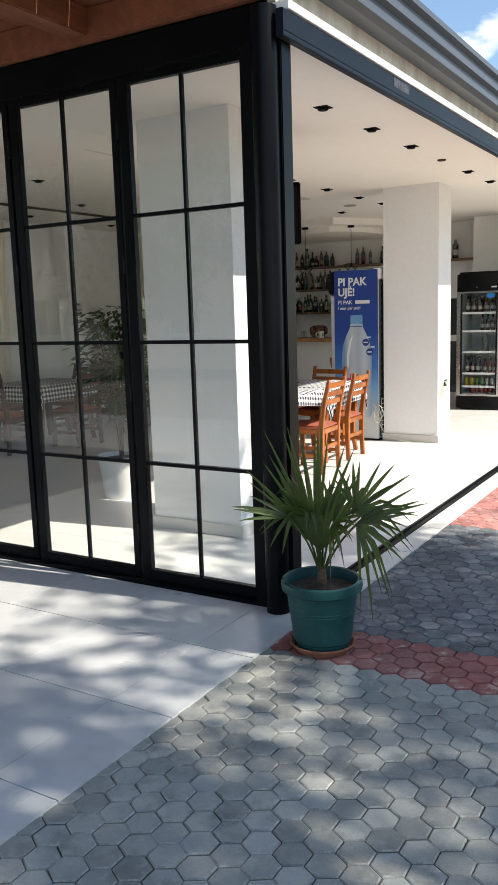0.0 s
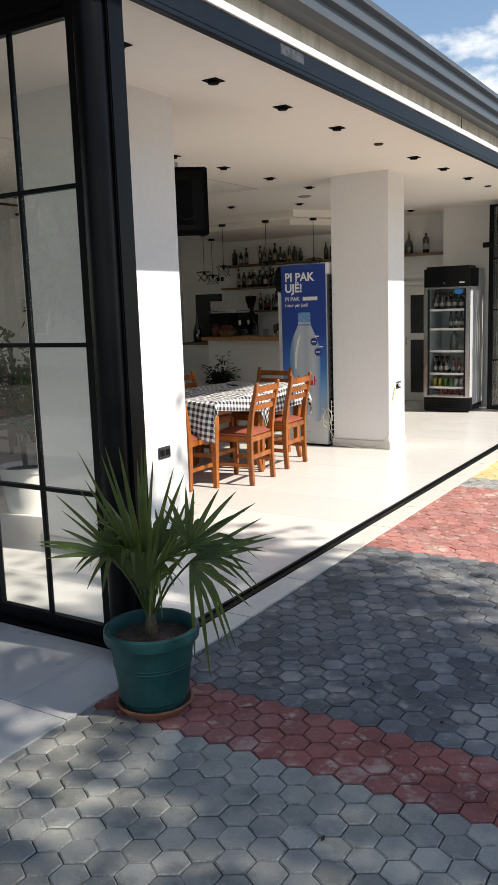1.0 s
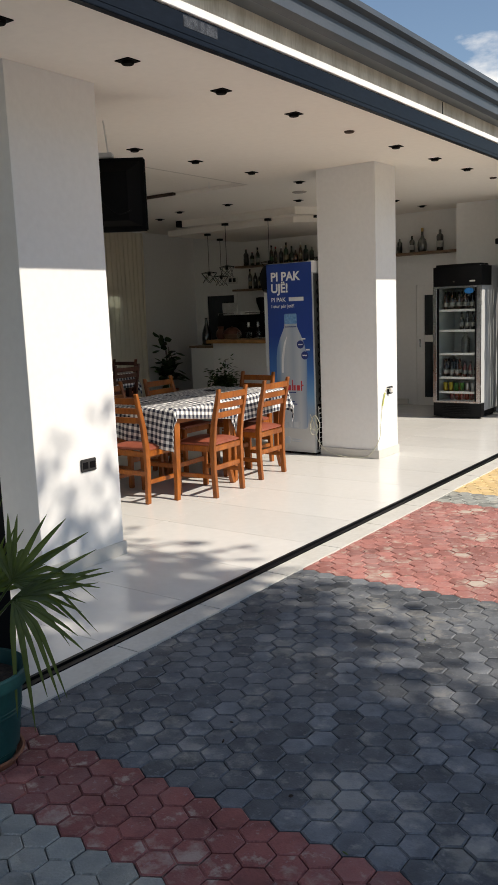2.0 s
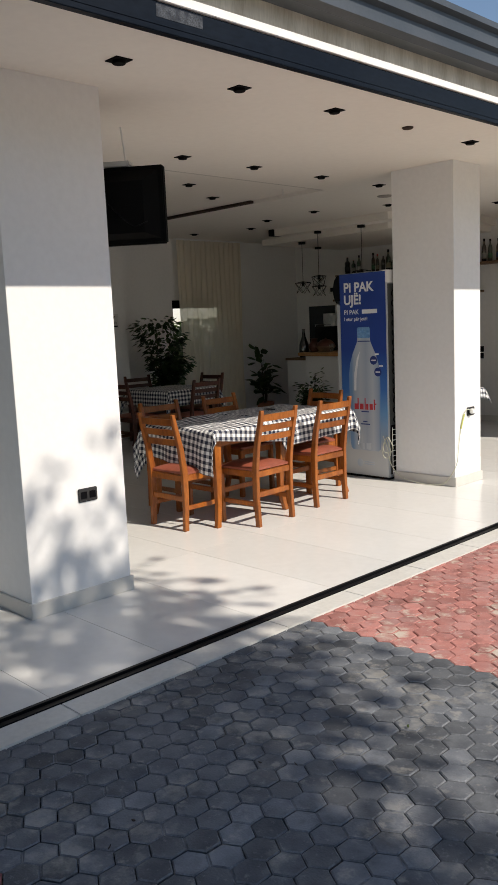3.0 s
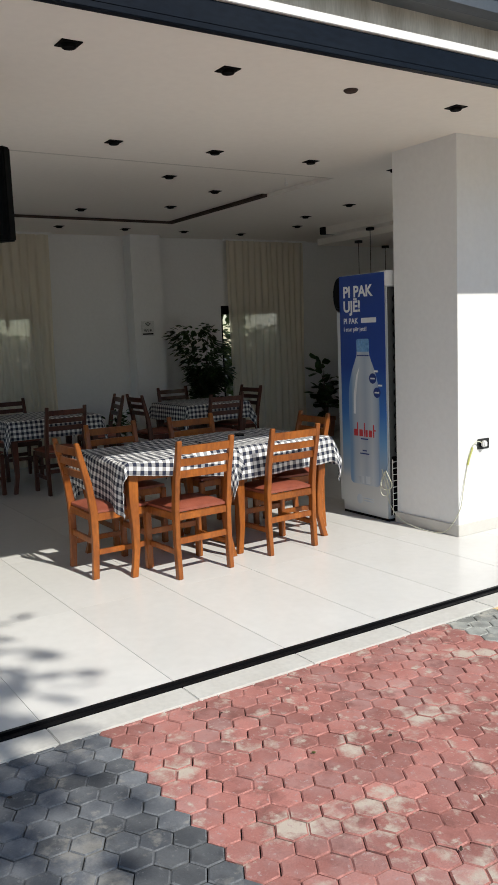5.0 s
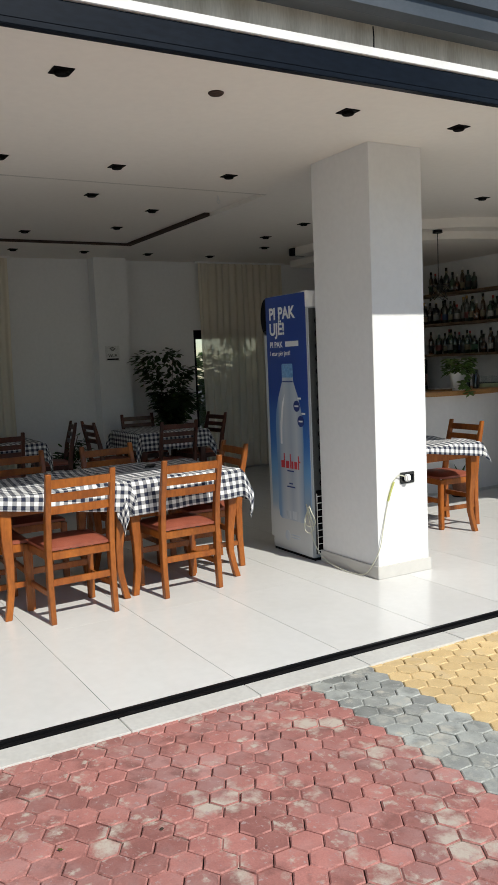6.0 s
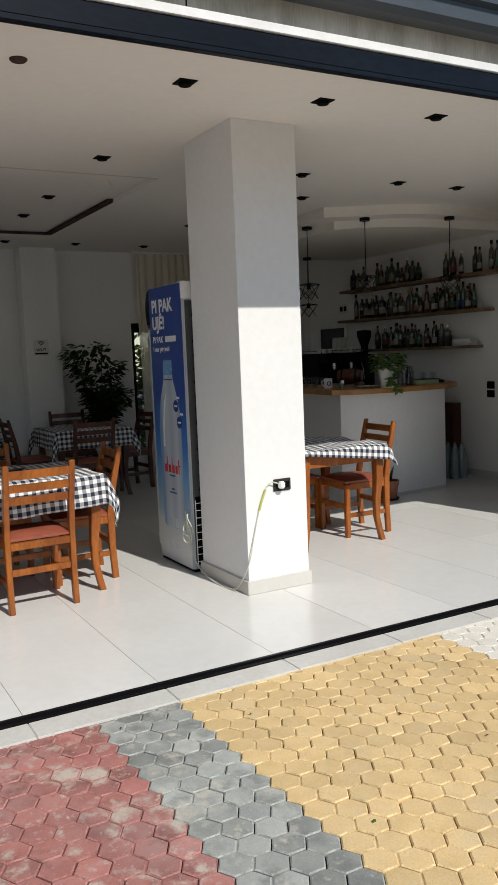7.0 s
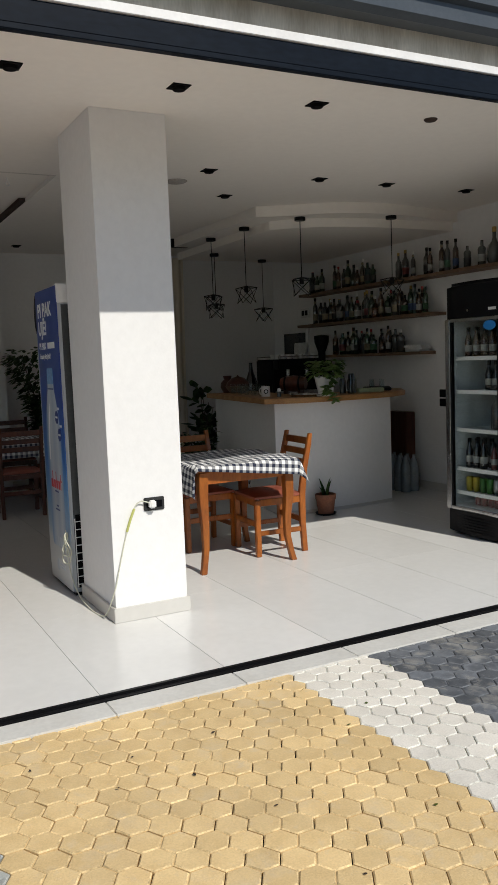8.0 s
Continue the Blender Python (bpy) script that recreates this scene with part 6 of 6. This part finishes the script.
def frond(stalk, blade, roll, spread, length, count, seed, droop):
    """A bent stalk (azimuth, rise, length) and a fan of narrow folded leaflets about the blade's own direction, rolled about it."""
    rnd = random.Random(seed)
    bm = bmesh.new()
    rise = direction(stalk[0], stalk[1])
    out = direction(*blade)
    flat = Vector((-math.sin(radians(blade[0])), math.cos(radians(blade[0])), 0))
    upv = out.cross(flat)
    if upv.z < 0:
        upv = -upv
    turn = Matrix.Rotation(radians(roll), 3, out)
    sidev, upv = turn @ flat, turn @ upv
    base = Vector((rise.x * 0.02, rise.y * 0.02, 0.39))
    hub = base + rise * stalk[2]
    tube(smooth_path([base, base + Vector((rise.x * 0.42, rise.y * 0.42, rise.z * 0.55)) * stalk[2], hub, hub + out * 0.03], 3), 0.0058, 6, bm, 0.0036)
    for i in range(count):
        t = i / (count - 1) * 2 - 1
        a = radians(spread) * t + rnd.uniform(-0.05, 0.05)
        d = (out * math.cos(a) + sidev * math.sin(a)).normalized()
        ln = length * (1 - 0.24 * abs(t) ** 2) * rnd.uniform(0.86, 1.08)
        wd = 0.0118 * rnd.uniform(0.75, 1.1)
        sv = d.cross(upv).normalized()
        sag = droop * rnd.uniform(0.4, 1.6)
        kink = rnd.random() < 0.22
        prev = None
        for k in range(8):
            s = k / 7
            w = wd * (0.35 + 1.5 * s if s < 0.4 else 0.95 * (1 - (s - 0.4) / 0.6) ** 0.7) + 0.0006
            drop = sag * s * s * ln + (max(0, s - 0.5) * ln * 1.1 if kink else 0)
            c = hub + d * (ln * s) * (1 - 0.25 * min(sag, 1.5) * s) - Vector((0, 0, drop))
            ring = [bm.verts.new(c - sv * w + upv * w * 0.5), bm.verts.new(c), bm.verts.new(c + sv * w + upv * w * 0.5)]
            if prev:
                bm.faces.new((prev[0], prev[1], ring[1], ring[0]))
                bm.faces.new((prev[1], prev[2], ring[2], ring[1]))
            prev = ring
    part("frond", bm, M_PALM, pm, smooth=60)


FRONDS = [((170, 82, 0.16), (208, 82), 90, 36, 0.60, 20, 0.02), ((-75, 80, 0.12), (-80, 76), 0, 42, 0.44, 16, 0.04),
          ((40, 62, 0.33), (40, 38), 84, 74, 0.34, 16, 0.12), ((36, 56, 0.28), (38, 20), 74, 18, 0.38, 6, 0.06), ((32, 56, 0.28), (26, -50), 60, 40, 0.30, 8, 0.3),
          ((215, 70, 0.34), (215, 0), -80, 60, 0.20, 7, 0.4), ((222, 64, 0.32), (218, 20), -60, 16, 0.32, 4, 0.10), ((245, 76, 0.30), (255, 40), 20, 50, 0.22, 10, 0.35),
          ((-20, 74, 0.25), (-30, 30), 40, 54, 0.22, 11, 0.40), ((105, 70, 0.27), (105, 44), -20, 54, 0.26, 12, 0.25), ((175, 78, 0.30), (180, 58), 10, 44, 0.27, 11, 0.2), ((62, 74, 0.25), (62, 60), 50, 46, 0.28, 12, 0.08)]
for i, row in enumerate(FRONDS):
    frond(*row[:-1], 60 + i, row[-1])

# ---- outside: the shade tree by the path and what stands across the yard ----
def tree(x, y, h0, h1, rx, ry, n, seed, leaf=0.11, clump=70, bough=0):
    t = thing("tree", "broad leafy shade tree with an open crown", "tree", (x, y, PZ - 0.02), 0, "trees round the yard")
    rnd = random.Random(seed)
    bm = bmesh.new()
    tube(smooth_path([(0, 0, 0), (0.05, 0.03, h0 * 0.4), (-0.04, 0.08, h0 * 0.85), (0, 0, (h0 + h1) / 2)], 4), 0.17, 10, bm, 0.08)
    centres = []
    for i in range(clump):
        a, r = rnd.uniform(0, 6.283), rnd.random() ** 0.8
        z = h0 + (h1 - h0) * rnd.random()
        k = math.sqrt(max(0.15, 1 - (2 * (z - h0) / (h1 - h0) - 0.9) ** 2 * 0.8))
        centres.append(Vector((rx * r * k * math.cos(a), ry * r * k * math.sin(a), z)))
    for i in range(bough):          # a long low bough that reaches towards the building
        a, r = rnd.uniform(0, 6.283), rnd.random() ** 0.5
        centres.append(Vector((-4.3 + 0.95 * r * math.cos(a), 1.25 + 0.7 * r * math.sin(a), rnd.uniform(6.6, 7.8))))
    for c in centres[:clump:3]:
        tube(smooth_path([(0, 0, h0 * 0.8), (c.x * 0.4, c.y * 0.4, h0 + (c.z - h0) * 0.4), tuple(c)], 4), 0.05, 5, bm, 0.008)
    if bough:
        tube(smooth_path([(0, 0, h0 * 0.9), (-1.6, 0.3, h0 + 0.5), (-3.2, 0.9, 7.3), (-4.6, 1.5, 7.0)], 4), 0.035, 5, bm, 0.008)
    part("trunk", bm, M_BARK, t)

    def place(r):
        c = r.choice(centres)
        o = Vector((r.gauss(0, 1), r.gauss(0, 1), r.gauss(0, 0.7))) * 0.27
        return c + o, o + Vector((0, 0, 0.05))
    leafy("crown", leaves(n, place, leaf, leaf * 0.55, seed, 0.4), M_LEAF, t)
    return t


tree(9.3, 4.38, 7.2, 9.8, 3.6, 1.1, 12500, 31, 0.16, 96, 9)
tree(7.4, 2.35, 7.4, 9.9, 3.2, 1.3, 3300, 36, 0.16, 44)
tree(7.6, 0.6, 7.2, 9.8, 2.8, 1.5, 2300, 39, 0.16, 34)
# the last three are added to darken the outlook through the back windows
for x, y, s in ((-8.5, -11, 41), (-4.5, -14, 42), (11, -3, 43), (13, 7, 44), (12, 15, 45), (-13.5, 7.0, 46), (-13.0, 10.6, 47), (-14.0, 13.5, 48)):
    tree(x, y, 2.2, 6.0, 2.3, 2.3, 2600, s, 0.22, 60)


tree(-12.6, -8.5, 1.6, 7.5, 2.7, 2.4, 7000, 51, 0.24, 110)
tree(-9.0, -9.5, 2.0, 6.0, 1.8, 1.8, 3500, 52, 0.22, 70)


# invented hedge: blocks the bright sky behind the sheer curtains
hedge = leaves(16000, lambda r: (Vector((r.uniform(-0.5, 0.5), r.uniform(-4.5, 4.5), r.uniform(0.0, 1.86 + 0.12 * math.sin(r.uniform(0, 9))))), Vector((1, r.uniform(-1, 1), 0.4))), 0.16, 0.09, 88, 0.3)
hedge.materials.append(M_LEAF)
tagged(new("hedge", hedge), "dense green hedge added outside to dim the back windows", "hedge", "", "stuff").matrix_basis = pose(-10.9, 9.0, -0.3)


def house(x, y, w, d, h, rz, label):
    b = thing("house", label, "house", (x, y, -0.3), rz)
    part("wall", boxes((-w / 2, -d / 2, 0, w / 2, d / 2, h)), M_HOUSE, b)
    part("roof", boxes((-w / 2 - 0.3, -d / 2 - 0.3, h, w / 2 + 0.3, d / 2 + 0.3, h + 0.25), bevel=0.05), M_ROOF, b)
    for st in range(int(h // 3)):
        for i in range(int(w // 3)):
            wx = -w / 2 + 1.6 + i * 3
            f = part("window", boxes((wx - 0.65, d / 2 + 0.002, 1.1 + st * 3, wx + 0.65, d / 2 + 0.05, 2.5 + st * 3), bevel=0.01), M_WHITE, b)
            for s in (-1, 1):
                part("pane", boxes((wx + s * 0.30 - 0.27, d / 2 + 0.052, 1.18 + st * 3, wx + s * 0.30 + 0.27, d / 2 + 0.056, 2.42 + st * 3)), M_DARKGL, f)
    return b


house(-20, -19, 18, 8, 9.5, 0, "three-storey cream rendered house across the yard")
house(22, 6, 18, 8, 6.5, 90, "two-storey cream rendered house beyond the trees")


# ---- floor tiles ----
fl = thing("floor", "large cream floor tiles with thin grout lines", "floor")
fl["kind"] = "structure"
TILE_MESH = {}


def tile(parent, x0, y0, x1, y1, mat, gap=0.0012):
    key = (round(x1 - x0, 3), round(y1 - y0, 3), mat.name)
    if key not in TILE_MESH:
        w, d = (x1 - x0) / 2 - gap * 0.5, (y1 - y0) / 2 - gap
        bm = bmesh.new()
        rings = [[bm.verts.new((sx * (w - i), sy * (d - i), z)) for sx, sy in ((-1, -1), (1, -1), (1, 1), (-1, 1))] for i, z in ((0, -0.013), (0, -0.0001), (0.0001, 0.0))]
        for a, b in zip(rings, rings[1:]):
            for j in range(4):
                bm.faces.new((a[j], a[(j + 1) % 4], b[(j + 1) % 4], b[j]))
        bm.faces.new(rings[2])
        TILE_MESH[key] = mesh_of("tile", bm, mat)
    t = new("tile", TILE_MESH[key])
    t.parent = parent
    t.location = ((x0 + x1) / 2, (y0 + y1) / 2, 0)


def cuts(lo, hi, origin, step):
    k = math.ceil((lo - origin) / step + 1e-6)
    out = [lo]
    while origin + k * step < hi - 1e-6:
        if origin + k * step - out[-1] > 0.03:
            out.append(origin + k * step)
        k += 1
    return out + [hi]


ys = cuts(YS + 0.06, YN, 4.27, 0.61)
xs = cuts(XW, -1.935, -1.935, 1.22)
for a, b in zip(xs, xs[1:]):
    for c, d in zip(ys, ys[1:]):
        tile(fl, a, c, b, d, M_TILE, 0.0012)
po = thing("porch_floor", "pale grey porch tiles with thin grout lines", "floor")
po["kind"] = "structure"
ys = cuts(-3.0, YS - 0.065, 2.46, 0.61)
xs = cuts(-9.1, -1.782, -2.09, 0.61)
for a, b in zip(xs, xs[1:]):
    for c, d in zip(ys, ys[1:]):
        tile(po, a, c, b, d, M_PORCH, 0.0024)

# ---- hexagonal pavers, laid in coloured bands ----
D, ROW = 0.1045, 0.0905
HEX = [(math.cos(radians(90 + 60 * k)), math.sin(radians(90 + 60 * k))) for k in range(6)]


def paver_mesh(mat, cells, edge):
    """One paver: one or two hexagonal cells with chamfered rims, joined by a shallow groove."""
    bm = bmesh.new()
    r = D / math.sqrt(3)
    for cx, cy in cells:
        rings = []
        for rad, z in ((r - 0.0026, -0.022), (r - 0.0020, -0.0036), (r - 0.0072, 0.0)):
            rings.append([bm.verts.new((cx + rad * x, cy + rad * y, z)) for x, y in HEX])
        for a, b in zip(rings, rings[1:]):
            for j in range(6):
                bm.faces.new((a[j], a[(j + 1) % 6], b[(j + 1) % 6], b[j]))
        bm.faces.new(rings[2])
    if len(cells) == 2:
        (ax, ay), (bx, by) = cells
        m = Vector(((ax + bx) / 2, (ay + by) / 2, 0))
        d = Vector((bx - ax, by - ay, 0)).normalized()
        s = Vector((-d.y, d.x, 0)) * (r / 2)
        q = [bm.verts.new(p + Vector((0, 0, -0.0044))) for p in (m - s - d * 0.003, m + s - d * 0.003, m + s + d * 0.003, m - s + d * 0.003)]
        bm.faces.new(q)
    me = mesh_of("paver", bm, mat)
    me.materials.append(edge)
    for poly in me.polygons:
        if 0.05 < poly.normal.z < 0.97:
            poly.material_index = 1
    return me


def dusty(mat):
    """Chamfers hold pale dust: a lighter sister of a paver's concrete."""
    c = next(nd for nd in mat.node_tree.nodes if nd.bl_idname == "ShaderNodeMix").inputs["A"].default_value
    return material(mat.name + "_chamfer", tuple(min(v * 1.08 + 0.025, 0.8) for v in c[:3]), 0.9, second=tuple(v * 0.6 for v in c[:3]), scale=22, amount=0.9, grain=150, grain_amount=0.2, vary=0.12)


BANDS = [(-24, 0, M_PGREY, "grey"), (0, 4, M_PRED, "dark red"), (4, 27, M_PDARK, "charcoal"), (27, 48, M_PPINK, "faded red"), (48, 52, M_PMID, "mid grey"), (52, 68, M_PYEL, "ochre yellow"), (68, 73, M_PWHITE, "white"), (73, 100, M_PDARK, "charcoal")]
rnd = random.Random(77)
X_PARTS = 0.36                   # nearer than this to the front the pavers are parts; the rest of a band is one joined field


def paver_row(r, r1, x0, x1):
    """Places of the pavers of one course, and whether they span two rows."""
    two = r + 1 < r1
    for i in range(-3, int((x1 + 1.74) / D)):
        x = -1.74 + D * (i + (0.5 if r % 2 else 0.0))
        if x > x0 + 0.02:
            yield x, pose(x, 2.605 + ROW * (r + 0.5), PZ + rnd.uniform(-0.0026, 0.0012), rnd.uniform(-0.6, 0.6), rnd.uniform(-0.6, 0.6), rnd.uniform(-0.9, 0.9)), two


for r0, r1, mat, word in BANDS:
    pv = thing("pavement", "%s hexagonal concrete pavers laid in a band" % word, "pavement")
    pv["kind"] = "structure"
    edge = dusty(mat)
    right = paver_mesh(mat, [(0, 0), (D / 2, ROW)], edge)
    left = paver_mesh(mat, [(0, 0), (-D / 2, ROW)], edge)
    single = paver_mesh(mat, [(0, 0)], edge)
    far_v, far_f, far_m = [], [], []
    r = r0 if r0 > 0 or r0 == 0 else r0 - 36
    while r < r1:
        two = r + 1 < r1
        lean = (right if (r // 2) % 2 == 0 else left) if two else single
        x0 = -1.92 if 2.605 + ROW * r < 2.90 else -1.82
        for x, m, _ in paver_row(r, r1, x0, 2.6):
            if x < X_PARTS and -24 <= r < 98 and (r0 < 68 or x < -0.2):
                o = new("paver", lean)
                o.parent = pv
                o.matrix_basis = m
            else:
                k = len(far_v)
                far_v += [tuple(m @ v.co) for v in lean.vertices]
                far_f += [[k + i for i in p.vertices] for p in lean.polygons]
                far_m += [p.material_index for p in lean.polygons]
        r += 2 if two else 1
    me = bpy.data.meshes.new("paver_field")
    me.from_pydata(far_v, [], far_f)
    me.materials.append(mat)
    me.materials.append(edge)
    me.polygons.foreach_set("material_index", far_m)
    field = part("paver_field", me, mat, pv)
    field["kind"] = "stuff"
# out of view; an added pale ground that reflects sun into the room
solid("pavement_far", boxes((2.58, -10, PZ - 0.03, 14, 25, PZ - 0.004)), M_YARDBOUNCE, "unseen pale ground added beyond the coloured bands to bounce light indoors", "pavement", kind="structure")

# litter and scuffs lying on the pavers
rnd = random.Random(5)
for i in range(48):
    x, y = rnd.uniform(-1.6, 0.1), rnd.uniform(2.2, 9.3)
    me = leaves(1, lambda q: (Vector((0, 0, 0.004)), Vector((1, 0, 0.6))), 0.02, 0.012, 300 + i, 0.1)
    me.materials.append(M_SOIL if i % 3 else M_PALM)
    o = new("fallen_leaf", me)
    o.matrix_basis = pose(x, y, PZ + 0.001, 0, 0, rnd.uniform(0, 360))
    tagged(o, "tiny dry leaf lying on the pavers", "leaf", "fallen leaves")
